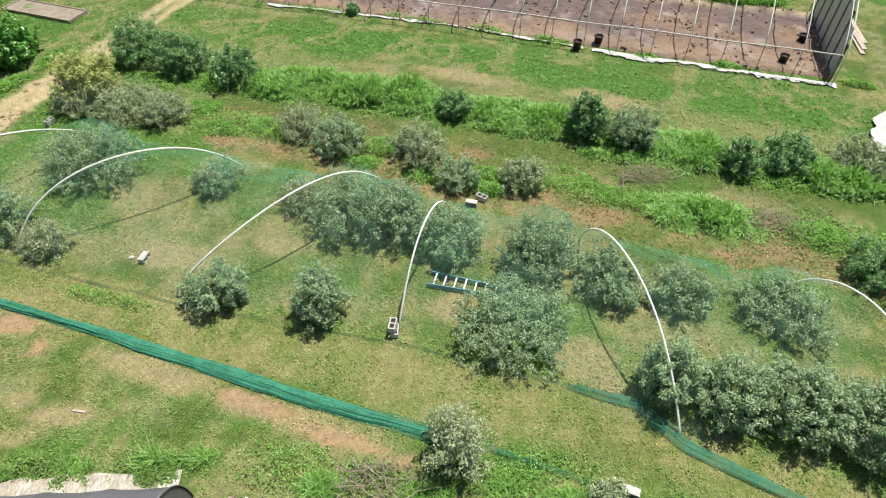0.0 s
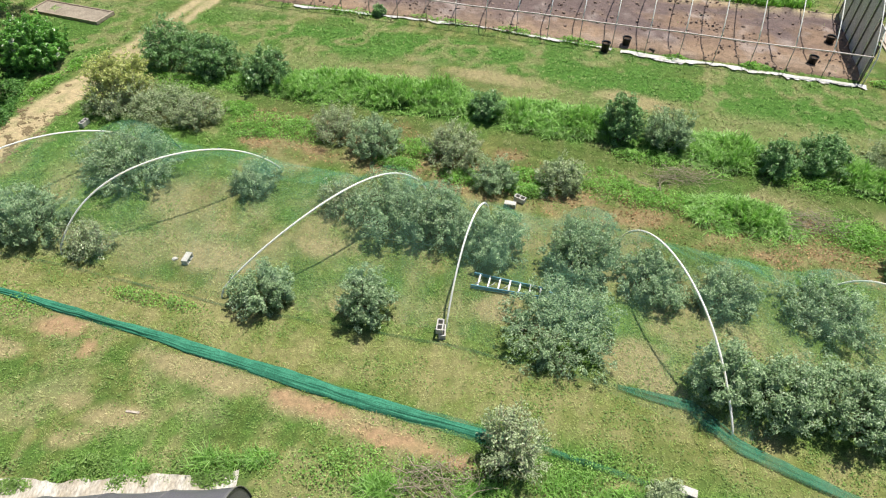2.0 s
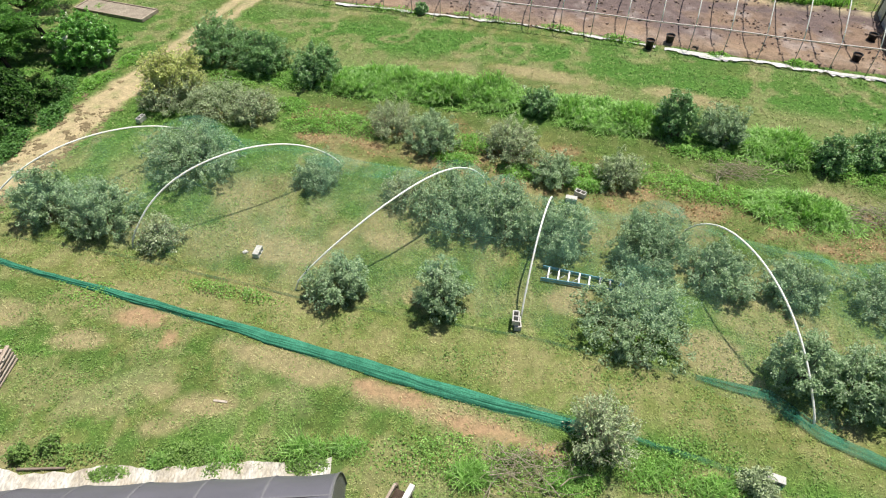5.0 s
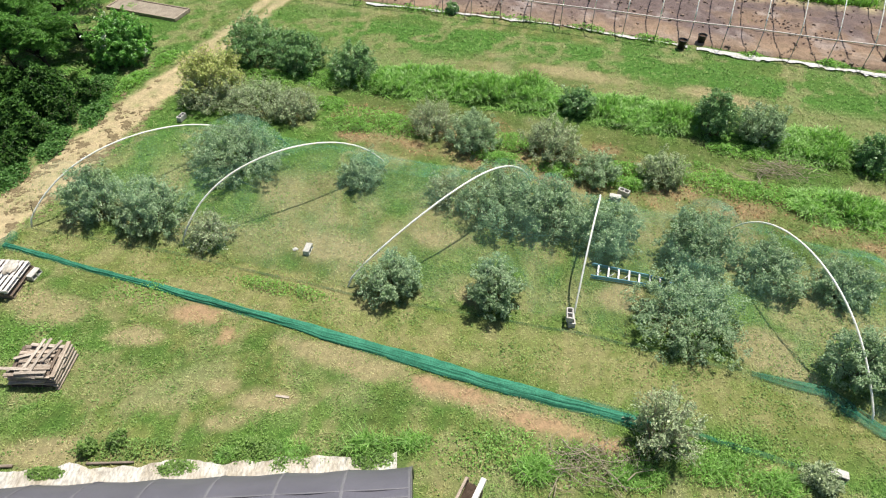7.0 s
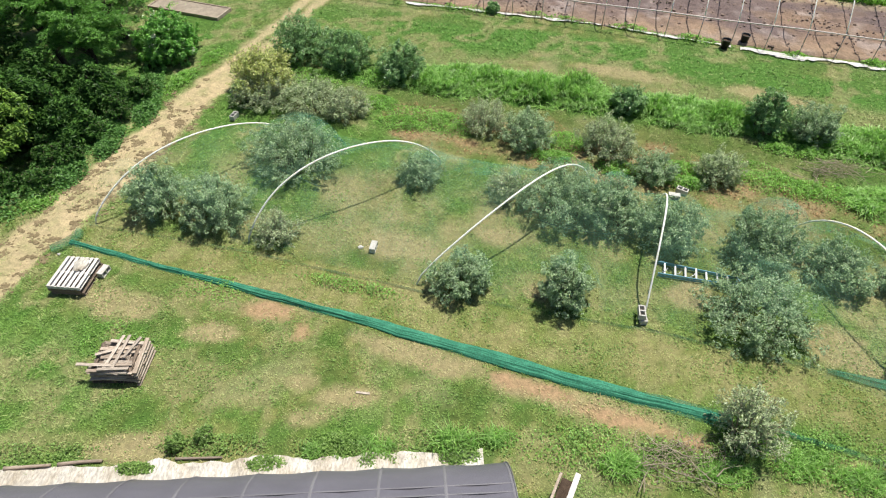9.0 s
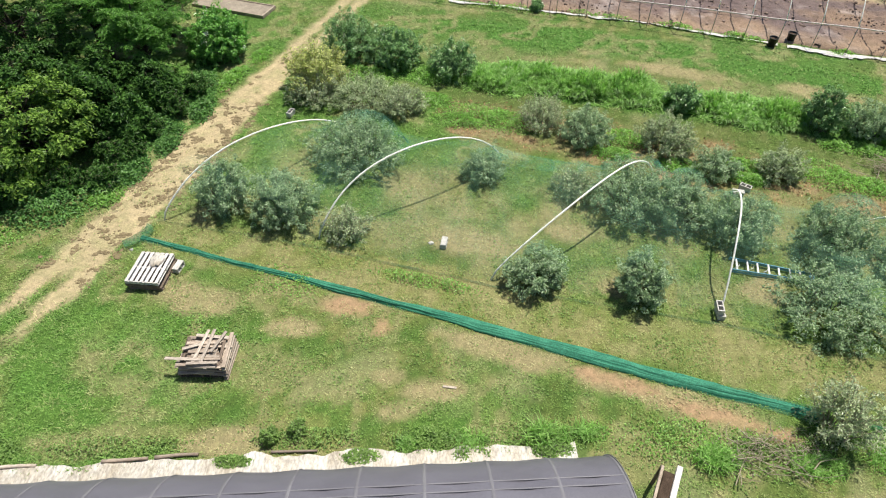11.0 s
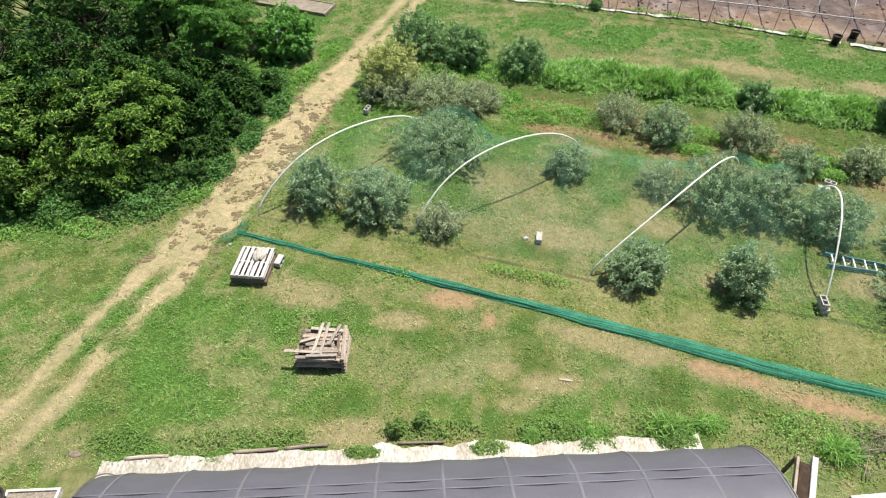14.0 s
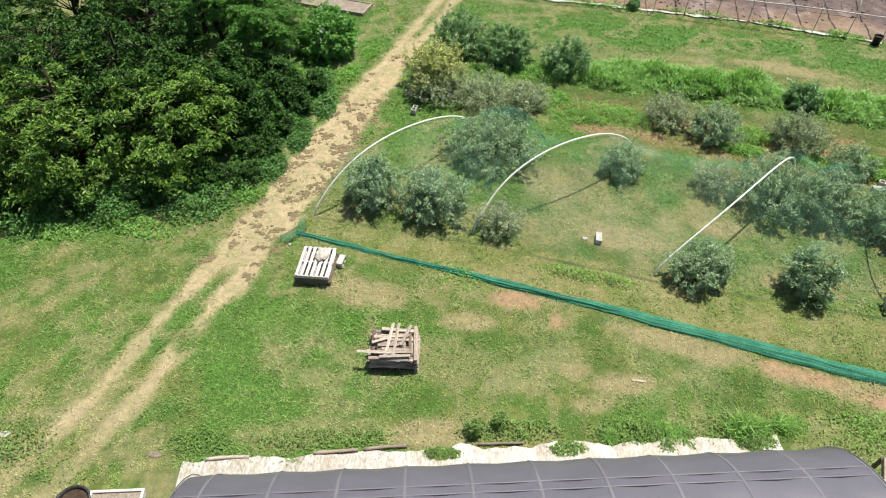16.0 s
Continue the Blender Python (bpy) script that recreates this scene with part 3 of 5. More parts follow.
def cane_bush(r, h, rng, dense, low):
    """Canes that fan out of one crown, and the leafy shoots along them: cane curves, and each shoot's foot, way and length."""
    canes, foot, way = [], [], []
    n = int(16 + 14 * r**1.5)
    lean = rng.normal(0, 0.04 * r, 2)
    ph = rng.uniform(0, 6.283, 3)
    for q in range(n):
        a = q * 2.4 + rng.normal(0, 0.3)
        wob = 1 + 0.07 * math.sin(2 * a + ph[0]) + 0.08 * math.sin(5 * a + ph[1])
        e = math.sqrt((q + 0.5) / n)
        d = r * e * wob * rng.uniform(0.86, 1.04)
        top = h * math.sqrt(max(1 - 0.84 * e * e, 0.05)) * rng.uniform(0.7, 1.08)
        k = np.linspace(0, 1, 6)[:, None]
        base = np.array((0.4 * d * math.cos(a), 0.4 * d * math.sin(a), -0.05)) + rng.normal(0, 0.05, 3) * np.array((1, 1, 0))
        tip = np.array((d * math.cos(a) + lean[0], d * math.sin(a) + lean[1], top))
        curve = base + (tip - base) * np.c_[k, k, k**0.85] + rng.normal(0, 0.03, (6, 3)) * k
        canes.append(curve)
        m = int((3 + 4 * top) * rng.uniform(0.75, 1.25)) + 2
        u = rng.uniform(low, 1.0, m) ** 0.75
        p = np.c_[[np.interp(u, k[:, 0], curve[:, c]) for c in range(3)]].T
        g = rng.normal(0, 0.7, (m, 3)) + np.array((0.8 * e * math.cos(a), 0.8 * e * math.sin(a), 0.3))
        g[:, 2] = np.where(u > 0.85, np.abs(g[:, 2]) + 0.3, g[:, 2])
        foot.append(p), way.append(g / np.linalg.norm(g, axis=1)[:, None])
    m = int(110 * r**2 * (0.6 + 0.4 * h))
    a, c = rng.uniform(0, 6.283, m), rng.uniform(max(low - 0.08, 0.03), 1.0, m)
    full = (1 + 0.07 * np.sin(2 * a + ph[0]) + 0.08 * np.sin(5 * a + ph[1]) + 0.13 * np.sin(4 * a + 7 * c + ph[2])) * rng.uniform(0.62, 1.0, m)
    ring = np.sqrt(1 - c**2) * (0.8 + 0.2 * np.clip(c / 0.4, 0, 1))
    foot.append(np.c_[r * full * ring * np.cos(a) + lean[0], r * full * ring * np.sin(a) + lean[1], h * c * full])
    g = np.c_[ring * np.cos(a), ring * np.sin(a), 0.5 * c + 0.25] + rng.normal(0, 0.55, (m, 3))
    way.append(g / np.linalg.norm(g, axis=1)[:, None])
    foot, way = np.vstack(foot), np.vstack(way)
    length = rng.uniform(0.14, 0.36, len(foot)) * (0.75 + 0.15 * r) * min(r / 0.6, 1.0) * np.where(rng.rand(len(foot)) < 0.12, 1.4, 1.0)
    return canes, foot, way, length


def shoot_leaves(name, foot, way, length, per, leaf_size, material, rng, slim=0.42):
    """Leaves set all along the shoots, pointing forward and outward."""
    c = np.repeat(np.arange(len(foot)), per)
    u = rng.uniform(0.1, 1.05, len(c))
    side = rng.normal(0, 1, (len(c), 3))
    side -= way[c] * np.sum(side * way[c], axis=1)[:, None]
    side /= np.linalg.norm(side, axis=1)[:, None] + 1e-9
    fat = 0.03 + 0.075 * np.sin(np.pi * np.clip(u, 0, 1)) * rng.rand(len(c)) ** 0.5
    P = foot[c] + way[c] * (length[c] * u)[:, None] + side * fat[:, None]
    P[:, 2] = np.maximum(P[:, 2], 0.02 + 0.06 * rng.rand(len(c)))
    out = side * 0.45 + np.array((0, 0, 0.75)) + way[c] * 0.2
    V, F = leaf_arrays(P, out, leaf_size, leaf_size * slim, rng, way[c] + 0.6 * side)
    return mesh_from(name, V, F, material)


def shrub(name, label, x, y, r, h, leaf, seed, group="", category="shrub", dense=1.0, leaf_size=0.082, low=0.12):
    rng = np.random.RandomState(seed)
    bush = thing(name, label, category, group, m=pose(x, y, z_at(x, y)))
    canes, foot, way, length = cane_bush(r * 0.96, h * 0.84, rng, dense, low)
    Vs, Fs, o = [], [], 0
    for c in canes:
        V, F = tube_arrays(c, np.linspace(0.013 + 0.004 * h, 0.004, len(c)), 4, False)
        Vs.append(V), Fs.append(F + o)
        o += len(V)
    for q in range(0, len(foot), 1 if dense < 0.65 else 3):
        V, F = tube_arrays([foot[q], foot[q] + way[q] * length[q] * (1.25 if dense < 0.65 else 0.9)], [0.006, 0.003], 3, False)
        Vs.append(V), Fs.append(F + o)
        o += len(V)
    tagged(part("branchwork", mesh_from("branchwork", np.vstack(Vs), np.vstack(Fs), M_TWIG if dense < 0.65 else M_BARK, True), bush, "thin grey-brown woody canes"), kind="stuff")
    per = int(np.clip(30 * dense, 10, 32) * (1.0 if r < 1.4 else 0.75))
    part("foliage", shoot_leaves("foliage", foot, way, length, per, leaf_size, leaf, rng), bush)
    return bush


def frond_leaves(name, tips, material, rng):
    """Drooping fronds round each tip, each a row of paired narrow leaflets."""
    fronds, pairs = 8, 8
    n = len(tips) * fronds
    a = rng.uniform(0, 6.283, n)
    L, fall = rng.uniform(0.32, 0.6, n), rng.uniform(0.15, 0.75, n)
    tip = np.repeat(tips, fronds, axis=0)
    u = np.tile(np.repeat(np.linspace(0.15, 1.0, pairs), 2), n)
    sign = np.tile(np.tile((-1.0, 1.0), pairs), n)
    k = np.repeat(np.arange(n), pairs * 2)
    way = np.c_[np.cos(a), np.sin(a), np.zeros(n)]
    side = np.c_[-np.sin(a), np.cos(a), np.zeros(n)]
    reach = 0.085 * np.sin(np.pi * (0.15 + 0.8 * u))
    c = tip[k] + way[k] * (L[k] * u)[:, None] + side[k] * (sign * reach)[:, None]
    c[:, 2] += 0.12 * u - fall[k] * L[k] * u * u
    V, F = leaf_arrays(c, np.tile((0, 0, 1.6), (len(c), 1)), 0.15, 0.045, rng, side[k] * sign[:, None] + 0.4 * way[k])
    return mesh_from(name, V, F, material)


def tree(name, label, x, y, r, h, leaf, seed, feathery=False, count=110, per=80, low=0.2):
    rng = np.random.RandomState(seed)
    t = thing(name, label, "tree", "trees beside the dirt track", m=pose(x, y, z_at(x, y)))
    crown_low = h * low
    tips = lobed_points(count, r, h - crown_low, rng, 0.03) + np.array((0, 0, crown_low))
    lean = rng.normal(0, 0.12, 2)
    k = np.linspace(0, 1, 8)
    trunk = np.c_[lean[0] * h * k + 0.06 * np.sin(5 * k), lean[1] * h * k + 0.05 * np.cos(4 * k), -0.1 + (h * 0.75) * k]
    part("trunk", tube_mesh("trunk", trunk, np.linspace(0.05 * r + 0.03, 0.02, 8), M_TREEBARK, 8), t)
    limbs_v, limbs_f, o = [], [], 0
    for p in tips[::3]:
        s = np.clip(p[2] / (h * 0.75) - rng.uniform(0.15, 0.35), 0.12, 0.85)
        b = np.array([np.interp(s, k, trunk[:, q]) for q in range(3)])
        u = np.linspace(0, 1, 5)[:, None]
        V, F = tube_arrays(b + (p - b) * u + np.array((0, 0, 0.2)) * u * (1 - u), np.linspace(0.03, 0.007, 5), 5, False)
        limbs_v.append(V), limbs_f.append(F + o)
        o += len(V)
    part("branchwork", mesh_from("branchwork", np.vstack(limbs_v), np.vstack(limbs_f), M_TREEBARK, True), t)
    if feathery:
        me = frond_leaves("foliage", tips, leaf, rng)
    else:
        me = cluster_leaves("foliage", tips, per, 0.125, 0.19, 0.072, leaf, rng, 0.5, 0.5)
    part("foliage", me, t)
    return t


def tall_grass(label, x, y, rx, ry, h, turn, seed, n=1500, width=0.014, leaf=None):
    """A stand of long arching blades."""
    rng = np.random.RandomState(seed)
    a, d = rng.uniform(0, 6.283, n), np.sqrt(rng.rand(n)) * (1 + rng.normal(0, 0.1, n))
    u, v = rx * d * np.cos(a), ry * d * np.sin(a)
    bx, by = x + u * math.cos(turn) - v * math.sin(turn), y + u * math.sin(turn) + v * math.cos(turn)
    bz = ground_height(bx, by)
    L = h * rng.uniform(0.55, 1.25, n) * (1.15 - 0.5 * d * d) * np.clip(2.6 * fbm(bx, by, 1.5, seed) - 0.35, 0.2, 1.5)
    t = rng.uniform(0, 6.283, n)
    bend = rng.uniform(0.3, 0.95, n)
    w = width * rng.uniform(0.6, 1.3, n)
    rows = []
    for s, ww in ((0, 1.0), (0.5, 0.85), (1.0, 0.1)):
        px, py = bx + np.cos(t) * L * bend * s * s, by + np.sin(t) * L * bend * s * s
        pz = bz - 0.02 + L * (s - 0.3 * bend * 1.6 * s * s)
        for sign in (-1, 1):
            rows.append(np.c_[px - np.sin(t) * w * ww * sign, py + np.cos(t) * w * ww * sign, pz])
    V = np.stack(rows, 1).reshape(-1, 3)
    q = np.arange(n)[:, None] * 6
    F = np.concatenate([q + np.array([[0, 1, 3, 2]]), q + np.array([[2, 3, 5, 4]])])
    tagged(new("tall_grass", mesh_from("tall_grass", V, F, leaf or M_WEED)), label, "tall grass", kind="stuff")


def leafy_patch(label, x, y, rx, ry, h, turn, seed, n=900, size=0.06, leaf=None, name="weeds", category="weeds"):
    rng = np.random.RandomState(seed)
    a, d = rng.uniform(0, 6.283, n), np.sqrt(rng.rand(n)) * (1 + rng.normal(0, 0.12, n))
    u, v = rx * d * np.cos(a), ry * d * np.sin(a)
    bx, by = x + u * math.cos(turn) - v * math.sin(turn), y + u * math.sin(turn) + v * math.cos(turn)
    lump = np.clip(fbm(bx, by, 1.8, seed) * 1.7 - 0.35, 0.05, 1) * np.clip(1.2 - d * d, 0.1, 1)
    keep = rng.rand(n) < 0.25 + lump
    bx, by, lump = bx[keep], by[keep], lump[keep]
    c = np.c_[bx, by, ground_height(bx, by) + 0.015 + h * lump * rng.uniform(0.35, 1, len(bx))]
    V, F = leaf_arrays(c, np.tile((0, 0, 1.0), (len(c), 1)), size, size * 0.6, rng)
    tagged(new(name, mesh_from(name, V, F, leaf or M_WEED)), label, category, kind="stuff")


def weed_stand(label, x, y, rx, ry, h, turn, seed, n=2600):
    """Long strap leaves arching over in tufts, with paler tips."""
    rng = np.random.RandomState(seed)
    m = n // 20
    a, d = rng.uniform(0, 6.283, m), np.sqrt(rng.rand(m)) * (1 + rng.normal(0, 0.12, m))
    u, v = rx * d * np.cos(a), ry * d * np.sin(a)
    tx, ty = x + u * math.cos(turn) - v * math.sin(turn), y + u * math.sin(turn) + v * math.cos(turn)
    th = h * rng.uniform(0.45, 1.2, m) * np.clip(1.15 - 0.85 * d * d, 0.15, 1) * np.clip(2.4 * fbm(tx, ty, 0.9, seed) - 0.2, 0.35, 1.25)
    k = np.repeat(np.arange(m), 20)
    t, reach = rng.uniform(0, 6.283, len(k)), rng.uniform(0.08, 0.36, len(k)) * (0.5 + h)
    w = 0.0125 * rng.uniform(0.6, 1.4, len(k))
    top = th[k] * rng.uniform(0.6, 1.1, len(k))
    bz = ground_height(tx[k], ty[k])
    rows = []
    for s, lift, ww in ((0.0, 0.25, 0.7), (0.45, 0.9, 1.0), (0.8, 1.0, 0.8), (1.15, 0.86, 0.1)):
        px, py = tx[k] + np.cos(t) * reach * s, ty[k] + np.sin(t) * reach * s
        for sign in (-1, 1):
            rows.append(np.c_[px - np.sin(t) * w * ww * sign, py + np.cos(t) * w * ww * sign, bz + top * lift])
    V = np.stack(rows, 1).reshape(-1, 3)
    q = np.arange(len(k))[:, None] * 8
    F = np.concatenate([q + np.array([[e, e + 1, e + 3, e + 2]]) for e in (0, 2, 4)])
    tagged(new("tall_grass", mesh_from("tall_grass", V, F, M_WEED)), label, "tall grass", kind="stuff")


# berry bushes under the net
ROW = "berry bushes under the netting"
for k, (x, y, r, h) in enumerate([(-12.3, 16.95, 1.85, 1.75), (-16.65, 14.45, 1.0, 2.0), (-14.6, 13.95, 1.25, 1.8), (-6.4, 11.05, 0.92, 1.4), (-3.42, 10.6, 0.85, 1.8), (1.95, 9.98, 1.85, 1.15),
                                  (2.8, 12.45, 1.27, 1.8), (9.48, 10.4, 1.4, 1.1), (-3.0, 14.4, 1.45, 1.75), (-1.5, 13.9, 1.25, 1.75), (0.2, 13.1, 1.15, 1.55)]):
    shrub("berry_bush", "full grey-green blueberry bush under green netting", x, y, r, h, M_BLUEBERRY, 100 + k, ROW, "berry bush")
for k, (x, y, r, h) in enumerate([(4.87, 11.6, 1.15, 1.2), (6.8, 10.95, 0.95, 1.25), (5.68, 8.05, 0.85, 1.85), (7.15, 7.6, 1.15, 1.8), (8.7, 7.25, 1.2, 1.8), (10.3, 6.7, 1.3, 1.75)]):
    shrub("berry_bush", "dark dense blueberry bush crowding its neighbours", x, y, r, h, M_BLUEBERRY, 130 + k, ROW, "berry bush", 0.9, 0.085, 0.12 if k < 2 else 0.3)
shrub("berry_bush", "small young blueberry bush in open grass", -7.8, 16.1, 0.85, 1.0, M_BLUEBERRY, 150, ROW, "berry bush")
shrub("berry_bush", "small sparse blueberry bush with bare twigs", -12.4, 13.0, 0.8, 1.1, M_GREYLEAF, 151, ROW, "berry bush", 0.45)
shrub("berry_bush", "half-bare greyish blueberry bush with few leaves", -4.7, 15.1, 0.85, 1.1, M_GREYLEAF, 152, ROW, "berry bush", 0.45)
# in front of the net
shrub("berry_bush", "tall loose grey-green bush outside the netting", 0.35, 6.2, 0.85, 2.1, M_GREYLEAF, 160, "", "berry bush", 0.42)
shrub("berry_bush", "low grey-green bush beside a concrete block", 3.72, 5.25, 0.42, 0.5, M_GREYLEAF, 161, "", "berry bush", 0.8)
# second row, in leaf litter
for k, (x, y, r, h, leaf, dense) in enumerate([(-5.4, 19.3, 1.0, 1.4, M_GREYLEAF, 0.45), (-3.85, 18.25, 1.1, 1.35, M_BLUEBERRY, 0.9), (-0.95, 17.75, 1.2, 1.5, M_GREYLEAF, 0.6),
                                               (0.5, 16.25, 0.85, 1.0, M_BLUEBERRY, 0.8), (2.75, 16.15, 0.9, 1.2, M_GREYLEAF, 0.7), (13.1, 11.8, 1.2, 1.2, M_DARKLEAF, 1)]):
    shrub("berry_bush", "blueberry bush in brown leaf litter", x, y, r, h, leaf, 170 + k, "bushes of the mulched row", "berry bush", dense)
# third row, among tall weeds
for k, (x, y, r, h) in enumerate([(-13.5, 24.8, 1.45, 2.2), (-11.35, 24.05, 1.3, 1.8), (-8.77, 23.0, 1.1, 1.75), (0.4, 20.45, 0.66, 1.2), (5.4, 19.0, 0.82, 2.1), (10.5, 16.95, 0.68, 1.5), (12.3, 17.15, 1.05, 1.3)]):
    shrub("berry_bush", "dark green bush standing among tall weeds", x, y, r, h, M_DARKLEAF, 190 + k, "bushes of the weedy row", "berry bush", 0.9, 0.1)
shrub("berry_bush", "grey-green bush standing among tall weeds", 7.1, 18.6, 0.98, 1.65, M_BLUEBERRY, 198, "bushes of the weedy row", "berry bush")
shrub("berry_bush", "grey-green bush standing among tall weeds", 14.8, 17.0, 1.1, 1.3, M_GREYLEAF, 199, "bushes of the weedy row", "berry bush")
# beside the track
shrub("shrub", "shrub with yellow-green young top growth", -14.6, 21.85, 1.4, 2.3, M_YELLOWLEAF, 205, "", "shrub", 0.5, 0.12, 0.3)
shrub("shrub", "grey-green lower shrub at the edge of the track", -14.5, 21.2, 1.3, 1.25, M_GREYLEAF, 206, "", "shrub", 0.55)
shrub("shrub", "wide grey-green shrub beyond the netting", -12.4, 20.7, 1.6, 1.15, M_GREYLEAF, 207, "", "shrub", 0.7)
shrub("shrub", "olive-green shrub with bare twigs on top", -10.9, 20.2, 1.0, 1.2, M_GREYLEAF, 208, "", "shrub", 0.6)
shrub("shrub", "round glossy green shrub with white blooms", -19.45, 24.7, 1.55, 2.2, M_GLOSSLEAF, 209, "", "shrub", 0.9, 0.17)

blooming = [o for o in scene.objects if o.name.startswith("shrub")][-1]
bloom_rng = np.random.RandomState(17)
part("blossoms", cluster_leaves("blossoms", lobed_points(9, 1.5, 2.2, bloom_rng, 0.3) * np.array((1, 1, 1.06)), 22, 0.05, 0.09, 0.06, M_PETAL, bloom_rng), blooming, "white flower heads")

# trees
# the third, out of view, is made tall to throw a longer shadow
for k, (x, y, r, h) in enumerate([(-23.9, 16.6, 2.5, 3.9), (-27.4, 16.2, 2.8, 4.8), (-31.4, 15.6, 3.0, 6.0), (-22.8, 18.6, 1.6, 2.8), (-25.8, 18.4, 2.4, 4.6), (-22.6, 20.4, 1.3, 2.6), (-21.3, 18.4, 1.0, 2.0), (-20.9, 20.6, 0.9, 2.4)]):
    # past the third tree, shade is painted in by the darker leaf
    tree("orchard_tree", "low bushy tree with yellow-green leaf clusters" if k < 3 else "dark low tree with the grove's shade in its leaf colour", x, y, r, h, M_TREETIP if k < 3 else M_SHADEDLEAF, 220 + k, False, 300, 44, 0.1)
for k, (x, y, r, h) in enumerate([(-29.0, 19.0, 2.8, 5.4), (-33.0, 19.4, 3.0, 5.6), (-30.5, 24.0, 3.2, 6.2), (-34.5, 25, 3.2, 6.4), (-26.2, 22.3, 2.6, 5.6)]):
    tree("orchard_tree", "dark leafy tree in a dense grove", x, y, r, h, M_SHADEDLEAF, 230 + k, False, 220, 40, 0.2)
for k, (x, y, r, h) in enumerate([(-21.7, 22.6, 1.5, 4.0), (-23.6, 23.4, 2.1, 5.0), (-25.4, 25.6, 2.6, 5.8), (-22.2, 26.4, 2.0, 4.4), (-24.6, 29.5, 2.8, 5.8), (-29.0, 28.5, 3.0, 6.4)]):
    tree("feathery_tree", "feathery bright green tree with drooping sprays", x, y, r, h, M_FERNLEAF, 240 + k, True, 150, 70, 0.45)
for k, (x, y, rx, ry, h) in enumerate([(-22.6, 14.3, 1.4, 1.3, 0.7), (-21.2, 16.4, 0.9, 1.9, 0.6), (-25.2, 13.9, 1.8, 1.1, 0.8), (-28.2, 13.3, 2.0, 1.1, 0.9), (-31.5, 12.9, 2.2, 1.2, 0.9), (-20.6, 19.0, 0.8, 1.6, 0.5), (-19.6, 21.8, 0.7, 1.8, 0.35), (-20.5, 16.3, 0.6, 1.0, 0.4), (-19.8, 18.3, 0.5, 1.2, 0.4), (-19.1, 20.4, 0.5, 1.2, 0.4)]):
    # the shade over this undergrowth is partly in its leaf colour
    leafy_patch("shaded broad-leaved undergrowth at the grove's edge", x, y, rx, ry, h, 0.1, 260 + k, 3000, 0.12, M_UNDER, "undergrowth", "undergrowth")
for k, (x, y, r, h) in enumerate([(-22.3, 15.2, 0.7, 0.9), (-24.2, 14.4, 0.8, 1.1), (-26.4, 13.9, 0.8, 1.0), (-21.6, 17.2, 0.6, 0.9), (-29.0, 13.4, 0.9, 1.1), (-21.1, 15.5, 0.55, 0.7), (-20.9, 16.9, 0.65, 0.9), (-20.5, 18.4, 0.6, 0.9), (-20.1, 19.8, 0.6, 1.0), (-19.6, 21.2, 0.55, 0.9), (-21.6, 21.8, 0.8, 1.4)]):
    # dark leaves stand in for the shade between grove and track
    shrub("sapling", "leafy sapling with the grove's shade in its leaf colour", x, y, r, h, M_SHADEDLEAF, 270 + k, "saplings under the grove", "sapling", 0.6, 0.13)

# weeds of the third row and round the rows
for k, (x, y, rx, ry, h) in enumerate([(-7.2, 22.6, 1.2, 0.8, 0.75), (-5.6, 22.6, 1.5, 0.8, 0.9), (-3.4, 22.0, 1.5, 0.8, 1.0), (-1.3, 21.4, 1.1, 0.75, 1.0), (2.5, 20.2, 1.5, 0.8, 1.0), (4.2, 19.7, 1.0, 0.7, 0.85),
                                       (9.0, 17.9, 1.3, 0.8, 0.9), (13.9, 16.4, 1.5, 0.7, 0.9), (8.5, 14.45, 1.45, 0.65, 0.75), (17.0, 16.0, 1.6, 0.8, 0.9)]):
    weed_stand("lush stand of tall bright green grass", x, y, rx * 1.25, ry * 1.35, h * 0.66, -0.3, 280 + k, 5600 if h > 0.8 else 4400)
    leafy_patch("leafy weeds mixed into the tall grass", x, y, rx * 1.35, ry * 1.6, h * 0.6, -0.3, 290 + k, 3600, 0.065)
